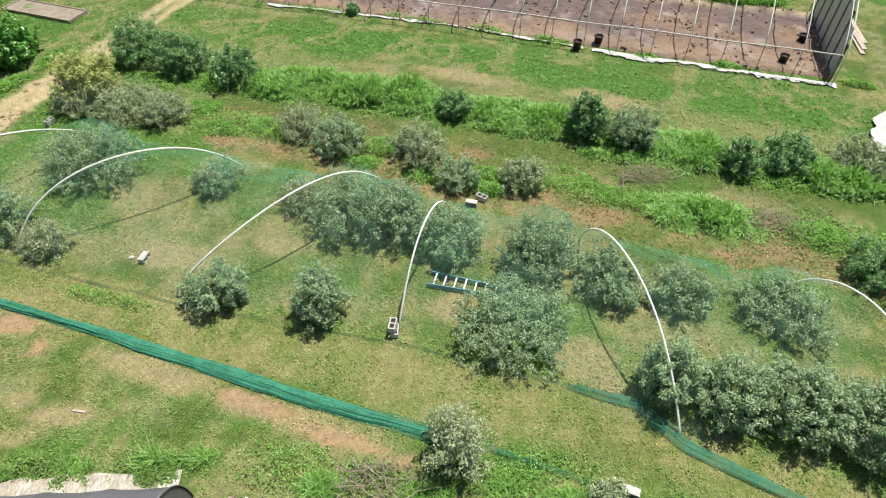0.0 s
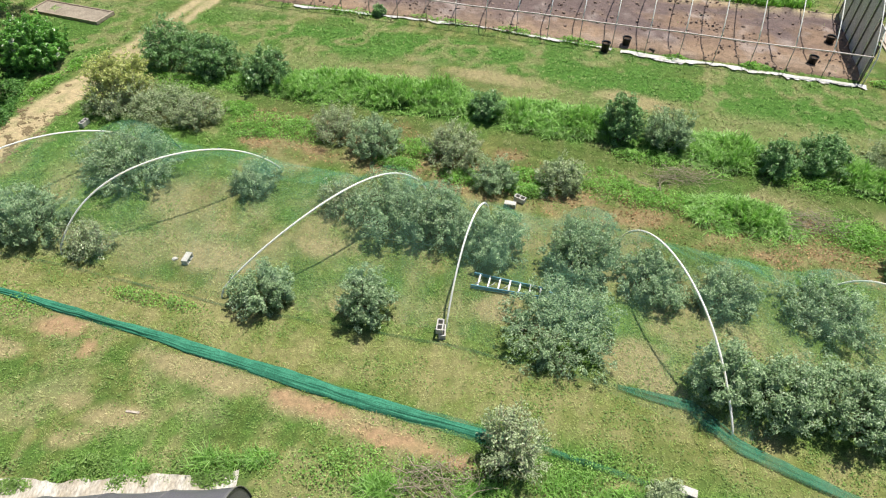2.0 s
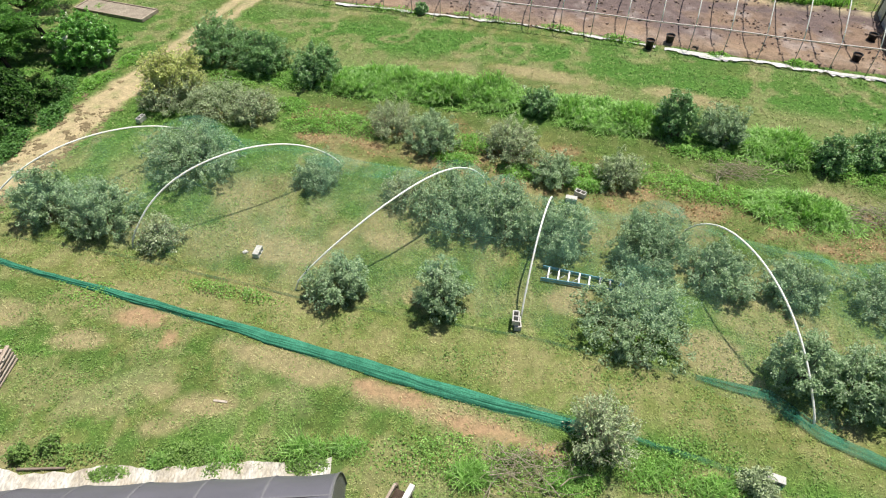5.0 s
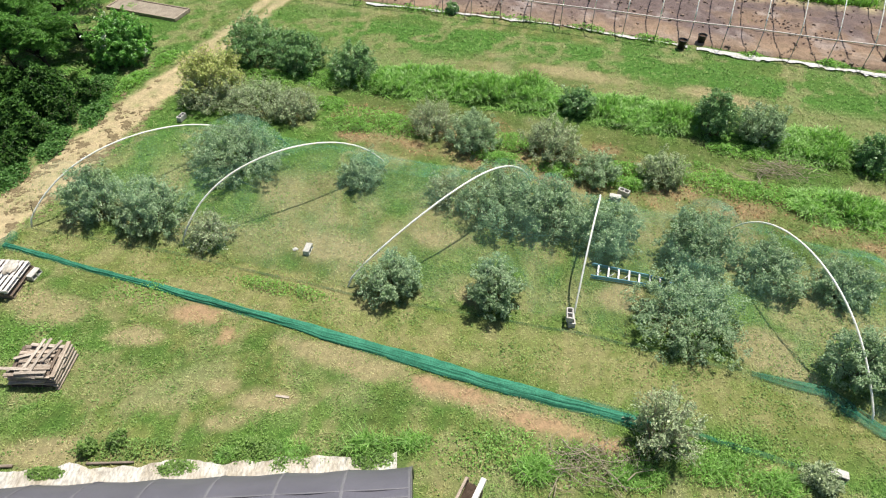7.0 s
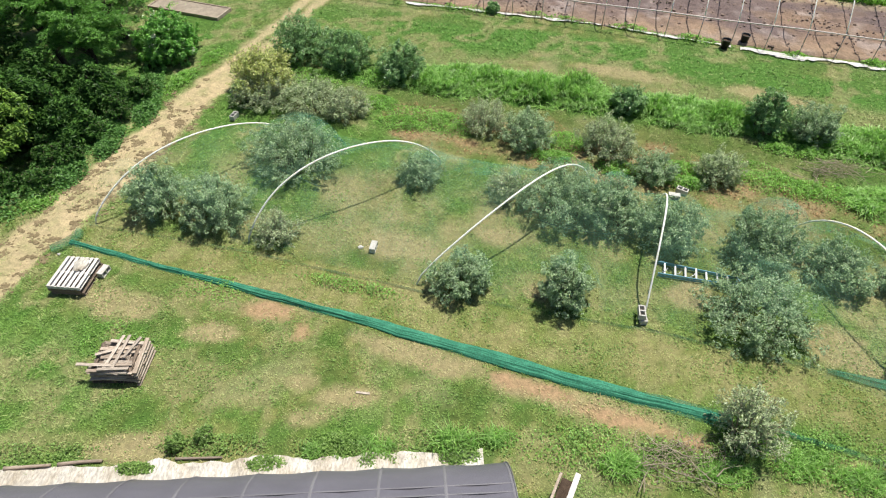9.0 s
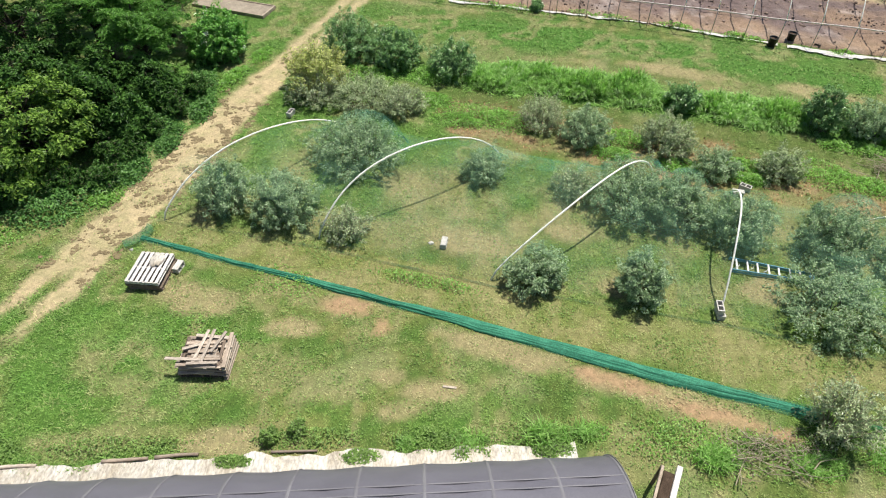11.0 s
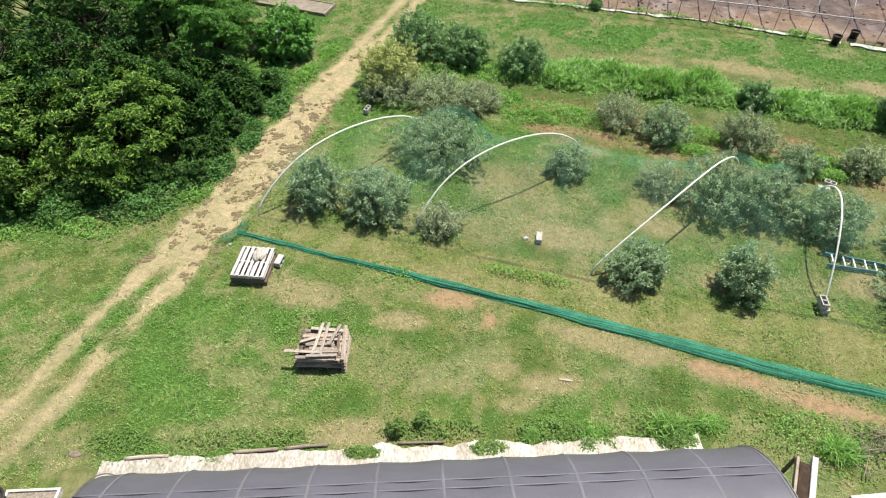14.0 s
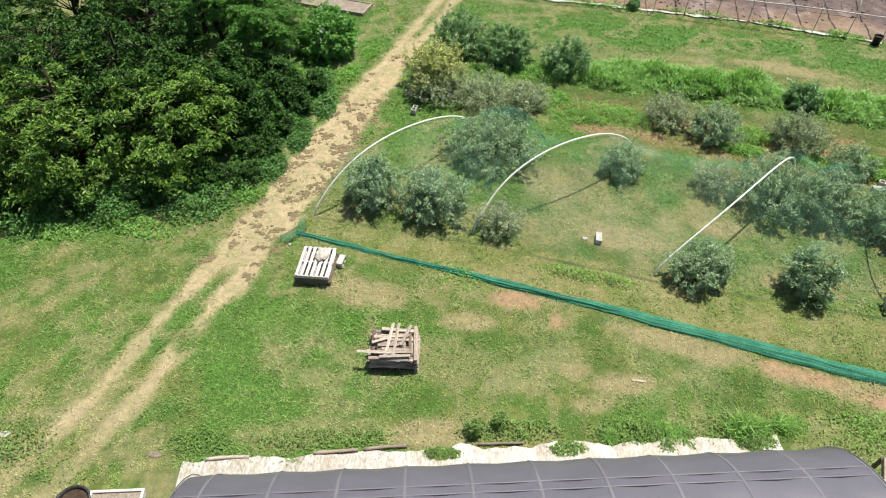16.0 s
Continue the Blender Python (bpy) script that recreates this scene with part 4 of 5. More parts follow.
for k, (x, y, rx, ry, h) in enumerate([(-8.0, 20.0, 1.5, 0.6, 0.3), (4.8, 15.7, 1.6, 0.55, 0.3), (12.3, 13.5, 1.7, 0.8, 0.35), (-1.6, 5.6, 1.6, 0.6, 0.4), (2.2, 5.7, 1.4, 0.6, 0.4), (-17.0, 5.7, 1.6, 0.25, 0.3), (-12.5, 5.95, 1.2, 0.25, 0.35),
                                       (-9.6, 5.95, 0.9, 0.3, 0.35), (-7.0, 6.1, 1.2, 0.35, 0.35), (-3.8, 6.0, 1.2, 0.5, 0.35), (-14.0, 11.0, 1.0, 0.5, 0.15), (-16.0, 9.0, 1.2, 0.6, 0.12), (-9.8, 11.0, 1.5, 0.25, 0.25),
                                       (1.7, 16.6, 0.9, 0.4, 0.3), (-20.0, 5.6, 0.7, 0.3, 0.25), (-11.2, 5.5, 0.5, 0.18, 0.25), (-8.4, 5.6, 0.6, 0.2, 0.3), (-14.2, 5.35, 0.5, 0.15, 0.2), (-6.6, 5.7, 0.5, 0.2, 0.3), (-6.8, 19.4, 1.2, 0.6, 0.35), (-2.4, 18.3, 0.9, 0.5, 0.35), (-0.6, 16.6, 0.8, 0.4, 0.3), (3.9, 16.6, 1.3, 0.5, 0.35), (6.4, 15.3, 1.2, 0.5, 0.3), (14.5, 12.6, 1.5, 0.8, 0.4), (6.5, 8.6, 0.8, 0.5, 0.3), (-24.5, 5.6, 0.8, 0.5, 0.3), (-8.7, 19.4, 1.0, 0.4, 0.35), (-3.0, 17.4, 0.8, 0.35, 0.35), (1.5, 15.9, 0.7, 0.35, 0.35),
                                       (12.0, 13.5, 1.0, 0.5, 0.4), (-12.6, 23.0, 1.3, 0.5, 0.4), (-10.0, 22.8, 1.1, 0.6, 0.45), (-9.7, 21.0, 0.8, 0.4, 0.35), (6.2, 17.7, 1.2, 0.4, 0.4), (11.5, 16.2, 1.4, 0.4, 0.4), (15.2, 16.3, 1.0, 0.5, 0.4)]):
    leafy_patch("low patch of broad-leaved green weeds", x, y, rx * 1.15, ry * 1.25, h if y > 8 or x > -4.5 else 0.7 * h, -0.25 if y > 8 else 0.05, 300 + k, 2000 if y > 12 else 1000, 0.085 if y > 12 else 0.07, None if y > 8 or x > -4.5 else M_CLOVER)

for k, (x, y, rx, ry, h) in enumerate([(-8.67, 5.95, 0.5, 0.25, 0.33), (-6.75, 6.1, 0.7, 0.3, 0.36), (-5.6, 6.15, 0.45, 0.25, 0.3), (-10.1, 5.85, 0.25, 0.15, 0.25), (-0.4, 5.3, 0.7, 0.35, 0.35), (1.5, 5.45, 0.8, 0.4, 0.35), (2.7, 5.1, 0.7, 0.35, 0.3), (-2.7, 5.5, 0.6, 0.35, 0.35)]):
    tall_grass("tuft of long arching green grass in the lawn", x, y, rx, ry, h, 0.05, 340 + k, 420 if x < -5 else 700, 0.011)
for k, (x, y) in enumerate([(-13.4, 5.95), (-12.75, 6.15)]):
    shrub("weed_plant", "upright broad-leaved green weed beside the ground sheet", x, y, 0.2, 0.45, M_CLOVER, 350 + k, "weeds by the ground sheet", "weed", 0.4, 0.09)
for k, (x, y, rx, ry) in enumerate([(-20.9, 14.9, 0.6, 0.8), (-18.4, 22.6, 0.45, 1.2), (-17.6, 24.6, 0.4, 0.9), (-24.2, 13.0, 1.5, 0.5), (-26.8, 12.9, 1.2, 0.6)]):
    leafy_patch("bright low undergrowth at the grove's sunny edge", x, y, rx, ry, 0.3, -0.3, 360 + k, 1500, 0.1, M_WEED, "undergrowth", "undergrowth")

# ---- netting over its hoops ----
HOOPS = [((-18.50, 13.62), (-12.98, 18.80), 1.82, (0.17, -0.18), (-0.17, 0.02), -0.02, 0.32), ((-13.25, 12.78), (-7.05, 16.92), 2.13, (-0.15, 0.01), (-0.28, -0.02), -0.12, 0.23),
         ((-7.83, 11.08), (-1.85, 15.69), 2.09, (0.64, 0.10), (-0.02, -0.13), -0.06, 0.39), ((-1.22, 9.96), (0.25, 14.66), 1.90, (0.01, 0.08), (-0.02, 0.01), -0.08, 0.19),
         ((5.69, 6.66), (4.36, 13.50), 2.16, (-0.15, 0.26), (0.06, -0.12), 0.0, 0.10), ((11.64, 7.11), (9.96, 11.3), 1.96, (-0.16, 0.06), (0.04, -0.03), -0.03, 0.4)]


def hoop_curve(hoop, s):
    """Points along a bowed pipe from its near foot to its far one: bent sideways by bow and sway, its top shifted by skew."""
    a, b, top, bow, sway, skew, round_part = hoop
    u = np.clip(s + skew * s * (1 - s), 0, 1)
    z = top * ((1 - round_part) * 4 * u * (1 - u) + round_part * np.sqrt(np.clip(1 - (2 * u - 1) ** 2, 0, 1)))
    once, twice = 4 * s * (1 - s), np.sin(2 * np.pi * s)
    return np.stack([a[e] + (b[e] - a[e]) * s + bow[e] * once + sway[e] * twice for e in (0, 1)] + [z], -1)


for h in HOOPS:
    hoop = thing("hoop", "bowed white plastic pipe hoop holding up the netting", "hoop", "hoops of the net tunnel", m=pose(h[0][0], h[0][1], z_at(*h[0])))
    pts = hoop_curve(h, np.linspace(0, 1, 48)) - np.array((h[0][0], h[0][1], 0.0))
    pts[[0, -1], 2] -= 0.12
    part("pipe", tube_mesh("pipe", pts, 0.028, M_PVC, 8), hoop)


def build_net(first=0.0, last=1.0, lift=0.0, name="netting", material=None, start=-0.12):
    bushes = [(-12.1, 16.6, 1.5, 1.95), (-7.8, 16.1, 0.85, 1.0), (-17.1, 14.2, 1.1, 1.95), (-14.85, 13.7, 1.25, 1.85), (-3.0, 14.4, 1.3, 1.8), (-1.55, 13.8, 1.0, 1.8), (0.25, 13.0, 0.95, 1.6), (-4.7, 15.1, 0.8, 1.1),
              (2.9, 12.3, 1.15, 2.05), (4.9, 11.4, 1.05, 1.45), (6.95, 10.95, 1.0, 1.25), (9.55, 10.2, 1.35, 1.35), (-6.5, 10.95, 0.9, 1.45), (-3.45, 10.5, 0.9, 1.75), (1.95, 9.5, 1.6, 1.95)]
    nu, nv = 260, 70 if last - first > 0.9 else 34
    hu = np.linspace(start, len(HOOPS) - 1, nu)
    s = np.linspace(first, last, nv)
    C = np.array([hoop_curve(h, s.clip(0, 1)) for h in HOOPS])
    k = np.clip(hu, 0, len(HOOPS) - 1)
    i0 = np.minimum(k.astype(int), len(HOOPS) - 2)
    f = (k - i0)[:, None, None]
    D = C[i0] * (1 - f) + C[i0 + 1] * f
    sag = 1 - 0.45 * np.sin(np.pi * (k % 1.0)) ** 0.8
    X = D[..., 0] + (hu - k)[:, None] * 2.0
    Y = D[..., 1] - (hu - k)[:, None] * 0.2
    Y = Y - 0.08 * (1 - s.clip(0, 1)) ** 6 + 0.3 * s**6
    Z = D[..., 2] * sag[:, None] * (1 - soft(hu, -0.12, 0.0))[:, None] * 0.97 - 0.06
    for x, y, r, h in bushes:
        d = np.hypot(X - x, Y - y) / (r * 1.1)
        Z = np.maximum(Z, (h + 0.06) * np.sqrt(np.clip(1 - d**2.2, 0, 1)))
    Z = Z + 0.05 * (fbm(X, Y, 1.1, 501) - 0.5) + ground_height(X, Y) + 0.05 + lift * (0.4 + fbm(X, Y, 0.9, 511))
    i, j = np.meshgrid(np.arange(nu - 1), np.arange(nv - 1), indexing="ij")
    q = (i * nv + j).ravel()
    return mesh_from(name, np.c_[X.ravel(), Y.ravel(), Z.ravel()], np.c_[q, q + 1, q + nv + 1, q + nv], material or M_NET, True)


netting = thing("bird_netting", "thin green bird netting draped over hoops and bushes", "netting", me=build_net())
part("overlap", build_net(0.68, 1.03, 0.05, "overlap", M_NETDOUBLE, 0.05), netting, "doubled netting along the far side")


def bunched_net(points, width, height, seed, name="net_roll", material=None, shift=0.0):
    """A long gathered bundle of netting lying on the ground, with folds along it."""
    P = np.array(points, float)
    d = np.r_[0, np.cumsum(np.hypot(*np.diff(P, axis=0).T))]
    n = int(d[-1] / 0.12)
    u = np.linspace(0, d[-1], n)
    x, y = np.interp(u, d, P[:, 0]), np.interp(u, d, P[:, 1])
    x, y = x + 0.1 * (fbm(u, u * 0, 0.8, seed) - 0.5), y + 0.14 * (fbm(u, u * 0 + 9, 0.7, seed + 1) - 0.5)
    tx, ty = np.gradient(x), np.gradient(y)
    l = np.hypot(tx, ty)
    nx, ny = -ty / l, tx / l
    m = 27
    s = np.linspace(-1, 1, m)
    w = np.interp(u / d[-1], np.linspace(0, 1, len(width)), width) * (0.85 + 0.3 * fbm(u, u * 0, 1.6, seed + 2))
    S, U = np.meshgrid(s, u)
    fold = fbm(U * 0.35, S * 2.2 + 0.4 * np.sin(U * 0.8), 1.0, seed + 3, 3)
    Z = height * (np.sqrt(np.clip(1 - np.abs(S) ** 2.6, 0, 1)) * (0.45 + 0.75 * fold)) * (w / np.max(w))[:, None] ** 0.5
    S = S + shift
    X, Y = x[:, None] + nx[:, None] * S * w[:, None], y[:, None] + ny[:, None] * S * w[:, None]
    Z = Z + ground_height(X, Y) + 0.01
    i, j = np.meshgrid(np.arange(n - 1), np.arange(m - 1), indexing="ij")
    q = (i * m + j).ravel()
    return mesh_from(name, np.c_[X.ravel(), Y.ravel(), Z.ravel()], np.c_[q, q + 1, q + m + 1, q + m], material or M_NETROLL)


net_roll = thing("net_roll", "long gathered roll of green bird netting lying on grass", "netting")
for k, (shift, size, top) in enumerate([(-0.75, 0.55, 0.11), (0.75, 0.55, 0.12), (0.0, 0.72, 0.17)]):
    part("fold", bunched_net(NET_ROLL, tuple(size * w for w in (0.09, 0.08, 0.12, 0.155, 0.2, 0.225, 0.11)), top, 601 + 10 * k, "fold", None, shift), net_roll)
part("loose_edge", bunched_net(NET_ROLL, (0.13, 0.11, 0.14, 0.19, 0.22, 0.26), 0.05, 651, "loose_edge", M_NETLOOSE), net_roll, "thin see-through edge of the netting")
thing("net_tail", "thin tail of green netting half buried in weeds", "netting", me=bunched_net([(1.0, 6.45), (1.4, 6.3), (3.4, 5.55), (4.3, 5.2)], (0.1, 0.09, 0.07), 0.1, 611, "net_tail", M_NETLOOSE))
thing("crumpled_net", "crumpled end of green netting heaped beside the track", "netting", me=bunched_net([(-19.3, 12.4), (-19.0, 12.6), (-18.75, 12.95), (-18.8, 13.3)], (0.17, 0.2, 0.1), 0.3, 621, "crumpled_net", M_NETLOOSE))
thing("net_hem", "gathered green hem of the netting on the ground", "netting", me=bunched_net([(3.2, 8.1), (4.9, 7.55), (5.7, 6.5), (7.8, 5.3), (10.2, 4.2)], (0.1, 0.2, 0.19, 0.13, 0.13), 0.14, 631, "net_hem", M_NETHEM))
thing("net_hem", "thin green hem of the netting along the grass", "netting", me=bunched_net([(-18.6, 13.6), (-13.3, 12.45), (-7.8, 10.85), (-1.3, 9.45), (3.6, 8.0)], (0.04, 0.06, 0.05, 0.05, 0.08), 0.05, 641, "net_hem", M_NETTHIN))

thing("crumpled_net", "small dark green clump at the netting's hem", "netting", me=bunched_net([(5.0, 7.05), (5.2, 6.95), (5.35, 6.8)], (0.12, 0.2, 0.12), 0.3, 661, "crumpled_net", M_NETHEM))


def net_cord(label, points, sag):
    P = np.array(points, float)
    s = np.linspace(0, 1, 24)
    Q = P[0] + (P[1] - P[0]) * s[:, None]
    Q[:, 2] -= sag * 4 * s * (1 - s)
    part("cord", tube_mesh("cord", Q, 0.012, M_CORD, 5), netting, label)


net_cord("grey-green cord hanging under the netting", [(-12.6, 15.6, 0.75), (-11.2, 15.0, 0.5)], 0.03)
net_cord("grey-green cord hanging under the netting", [(-3.9, 13.3, 0.55), (-1.6, 12.75, 0.5)], 0.12)

# ---- loose things on the ground ----


def block_mesh(name):
    bm = bmesh.new()
    for y in (-0.08, 0.08):
        add_box(bm, (0.39, 0.034, 0.19), Matrix.Translation((0, y, 0.095)), 0.004)
    for x in (-0.178, 0, 0.178):
        add_box(bm, (0.034, 0.126, 0.19), Matrix.Translation((x, 0, 0.095)))
    return mesh_of(name, bm, M_CONCRETE)


BLOCK = block_mesh("concrete_block")


def put_block(label, x, y, z=0.0, rx=0, ry=0, rz=0):
    thing("concrete_block", label, "concrete block", "loose concrete blocks", m=pose(x, y, z_at(x, y) + z, rx, ry, rz), me=BLOCK)


put_block("pale hollow concrete block lying in short grass", -9.3, 12.6, 0.08, 90, 0, 80)
put_block("hollow concrete block with its holes up", -1.38, 9.85, 0.19, 0, 0, 82)
put_block("hollow concrete block under another one", -1.32, 9.8, 0.0, 0, 0, 88)
put_block("pale concrete block on its side in leaf litter", 0.98, 15.15, 0.09, 90, 0, -14)
put_block("concrete block with its holes up in leaf litter", 1.32, 15.35, 0.0, 0, 0, -35)
put_block("concrete block with its holes up beside the track", -15.38, 19.8, 0.03, 0, 0, 72)
put_block("pale concrete block beside a low bush", 4.25, 5.46, 0.09, 90, 0, -22)
put_block("weathered concrete block against the pallets", -17.4, 11.5, 0.1, 90, 0, 78)


def wood_board(label, x, y, z, length, width, thick, rz, material, name="board", group="", rx=0, ry=0):
    thing(name, label, "board", group, m=pose(x, y, z_at(x, y) + z, rx, ry, rz), me=box_mesh(name, (length, width, thick), material, 0.006))


wood_board("short pale board lying on the grass", -9.05, 7.4, 0.02, 0.36, 0.06, 0.025, -8, M_WOODPALE)


def pallet(label, x, y, z, turn, material, group):
    p = thing("pallet", label, "pallet", group, m=pose(x, y, z, 0, 0, turn))
    beam = box_mesh("stringer", (1.0, 0.04, 0.09), material)
    plank = box_mesh("deck_board", (0.092, 1.2, 0.02), material)
    plank.name = "deck_board"
    for q in (-0.58, 0, 0.58):
        part("stringer", beam, p, m=pose(0, q, 0.064))
    for q in np.linspace(-0.45, 0.45, 7):
        part("deck_board", plank, p, m=pose(q, 0, 0.119, 0, 0, 0))
    for q in (-0.45, 0, 0.45):
        part("deck_board", plank, p, m=pose(q, 0, 0.0095))
    return p


PX, PY = -18.0, 11.2
for k, (dx, dy, turn, mat) in enumerate([(0.03, 0.02, 2, M_WOODDARK), (-0.02, 0.0, -1, M_WOODDARK), (0.0, 0.0, 1, M_WOODWHITE)]):
    pallet("sun-bleached pale wooden pallet on top of a stack" if k == 2 else "dark weathered wooden pallet in a low stack", PX + dx, PY + dy, z_at(PX, PY) + 0.005 + 0.13 * k, turn - 6, mat, "stacked pallets")


def crumpled_bag():
    bm = bmesh.new()
    bmesh.ops.create_icosphere(bm, subdivisions=3, radius=1.0)
    for v in bm.verts:
        n = noise.noise(v.co * 2.2) * 0.28
        v.co = Vector((v.co.x * 0.2, v.co.y * 0.26, max(v.co.z, -0.5) * 0.075)) * (1 + n)
    return mesh_of("plastic_bag", bm, M_WHITEPLASTIC, False)


thing("plastic_bag", "crumpled whitish plastic bag lying on the pallets", "plastic bag", m=pose(PX + 0.16, PY + 0.25, z_at(PX, PY) + 0.44), me=crumpled_bag())


def wood_pile(x, y):
    rng = np.random.RandomState(77)
    z0 = z_at(x, y)
    pallet("old dark pallet under a pile of boards", x, y, z0 + 0.005, -90, M_WOODDARK, "pallets under the wood pile")
    top, say = 0.145, "weathered broken board in a pile of pallet wood"
    for layer in range(13):
        cross = layer % 3 == 1
        count = 7 if layer < 12 else 5
        for q in range(count):
            u = -0.5 + q / (count - 1) + rng.normal(0, 0.02)
            L = rng.uniform(0.8, 1.1 if cross else 1.3) * (1 - 0.015 * layer)
            off = rng.normal(0, 0.04 if cross else 0.09)
            dx, dy, turn = (off, u * 0.92, rng.normal(0, 4)) if not cross else (u * 1.0, off, 90 + rng.normal(0, 4))
            mat = (M_WOODGREY, M_WOODGREY, M_WOODPALE, M_WOODDARK)[rng.randint(4)] if layer < 11 else (M_WOODGREY, M_WOODPALE)[rng.randint(2)]
            wood_board(say, x + dx, y + dy, top + 0.012 + layer * 0.03, L, rng.uniform(0.075, 0.11), 0.024, turn, mat, "pile_board", "boards of the wood pile", rng.normal(0, 1.5), rng.normal(0, 1))
    z = top + 13 * 0.03 + 0.016
    for dx, dy, L, turn in ((-0.08, 0.12, 1.05, 82), (0.1, 0.1, 1.1, 85), (-0.3, 0.1, 0.5, 20), (0.35, 0.25, 0.7, 70), (-0.42, -0.3, 0.95, -2), (0.1, -0.42, 0.8, 3)):
        wood_board("pale bleached board lying on the wood pile", x + dx, y + dy, z, L, 0.085, 0.024, turn, M_WOODPALE, "pile_board", "boards of the wood pile")
        z += 0.006
    for k in range(5):
        wood_board("pale board stacked against the side of the wood pile", x + 0.66 - 0.012 * k, y - 0.05 + 0.03 * k, 0.05 + 0.1 * k, 1.1, 0.1, 0.05, 88 + k, M_WOODPALE if k % 2 else M_WOODGREY, "pile_board", "boards of the wood pile", 8, 0)


wood_pile(-15.5, 8.15)


def stepladder():
    """Lies on its side rails along x, the wide foot end at the origin."""
    lad = thing("stepladder", "blue fibreglass stepladder with grey rungs lying in grass", "ladder")
    for k, z in ((0, 0.06), (1, 0.13)):
        for sgn in (-1, 1):
            w0, w1 = (0.27, 0.17) if k == 0 else (0.25, 0.16)
            a, b = Vector((0, sgn * w0, z)), Vector((2.35, sgn * w1, z + 0.02))
            d = b - a
            bm = bmesh.new()
            add_box(bm, (d.length, 0.028, 0.062), Matrix.Translation((a + b) / 2) @ d.to_track_quat("X", "Z").to_matrix().to_4x4(), 0.006)
            part("side_rail", mesh_of("side_rail", bm, M_BLUE), lad)
    for k in range(7):
        x = 0.2 + 0.305 * k
        w = 2 * (0.27 - 0.1 * x / 2.35)
        part("rung", box_mesh("rung", (0.05, w - 0.03, 0.024), M_ALU), lad, "dull aluminium rung", pose(x, 0, 0.165 if k % 2 else 0.13))
    for k in range(3):
        x = 0.12 + 0.4 * k
        part("brace", tube_mesh("brace", [(x, -0.2, 0.17), (x + 0.12, -0.1, 0.19), (x + 0.16, 0.0, 0.17)], 0.012, M_ALU, 6), lad, "thin metal brace")
    part("cap", box_mesh("cap", (0.16, 0.36, 0.07), M_BLUE, 0.012), lad, m=pose(2.36, 0, 0.12))
    return lad


stepladder().matrix_basis = pose(-0.42, 11.72, z_at(-0.4, 11.7), 0, 0, -15)


def mud_lumps():
    rng = np.random.RandomState(8)
    base = bmesh.new()
    bmesh.ops.create_icosphere(base, subdivisions=1, radius=1.0)
    bv = np.array([v.co for v in base.verts])
    bf = np.array([[v.index for v in f.verts] for f in base.faces])
    base.free()
    Vs, Fs, o = [], [], 0
    for k in range(105):
        y0 = rng.normal(16.2, 2.9)
        line = RUT_WEST if rng.rand() < 0.45 else RUT_EAST
        x0 = np.interp(y0, [p[1] for p in line], [p[0] for p in line]) + rng.normal(0.05, 0.3)
        if y0 < 10.5:
            continue
        size = rng.uniform(0.05, 0.17)
        for q in range(int(4 + size * 90)):
            x, y = x0 + rng.normal(0, size), y0 + rng.normal(0, size * 0.8)
            r = rng.uniform(0.02, 0.075)
            V = bv * np.array((r * rng.uniform(0.8, 1.6), r * rng.uniform(0.7, 1.4), r * 0.3)) * (1 + rng.normal(0, 0.2, (len(bv), 1)))
            Vs.append(V + np.array((x, y, z_at(x, y) + 0.008)))
            Fs.append(bf + o)
            o += len(V)
    me = mesh_from("mud_lumps", np.vstack(Vs), np.vstack(Fs), M_MUD)
    tagged(new("mud_lumps", me), "brown lumps of dried mud and dung on the track", "mud", kind="stuff")


mud_lumps()


def brush_pile(x, y):
    rng = np.random.RandomState(9)
    heap = thing("brush_pile", "heap of dry bare twigs in weeds", "brush pile", m=pose(x, y, z_at(x, y)))
    Vs, Fs, o = [], [], 0
    for k in range(120):
        a, L = rng.normal(0.1, 0.75), rng.uniform(0.25, 0.7) if k > 14 else rng.uniform(0.9, 1.9)
        c = np.array((rng.normal(0, 0.55), rng.normal(0, 0.28), rng.uniform(0.05, 0.35)))
        u = np.linspace(-0.5, 0.5, 6)[:, None]
        d = np.array((math.cos(a), math.sin(a), rng.normal(0, 0.12)))
        side = np.array((-math.sin(a), math.cos(a), 0.2)) * rng.normal(0, 0.5)
        P = c + d * L * u + side * L * (u**2 - 0.12)
        P = P + rng.normal(0, 0.025 * L, P.shape)
        P[:, 2] = np.maximum(P[:, 2], 0.02)
        V, F = tube_arrays(P, np.linspace(0.014, 0.004, 6) if k <= 14 else np.linspace(0.007, 0.003, 6), 4, False)
        if k <= 14:
            part("branch", mesh_from("branch", V, F, M_TWIG, True), heap)
            continue
        Vs.append(V), Fs.append(F + o)
        o += len(V)
    tagged(part("brushwood", mesh_from("brushwood", np.vstack(Vs), np.vstack(Fs), M_TWIG, True), heap), kind="stuff")


brush_pile(-1.5, 5.55)
brush_pile(7.1, 16.4)
brush_pile(10.7, 14.05)


def rubble(name, label, category, x, y, size, material, seed, z=0.0):
    bm = bmesh.new()
    bmesh.ops.create_icosphere(bm, subdivisions=2, radius=1.0)
    off = Vector((seed * 3.1, seed * 1.7, 0))
    for v in bm.verts:
        v.co = Vector((v.co.x * size[0], v.co.y * size[1], max(v.co.z, -0.4) * size[2])) * (1 + 0.35 * noise.noise(v.co * 1.7 + off))
    thing(name, label, category, m=pose(x, y, z_at(x, y) + 0.35 * size[2] + z), me=mesh_of(name, bm, material))


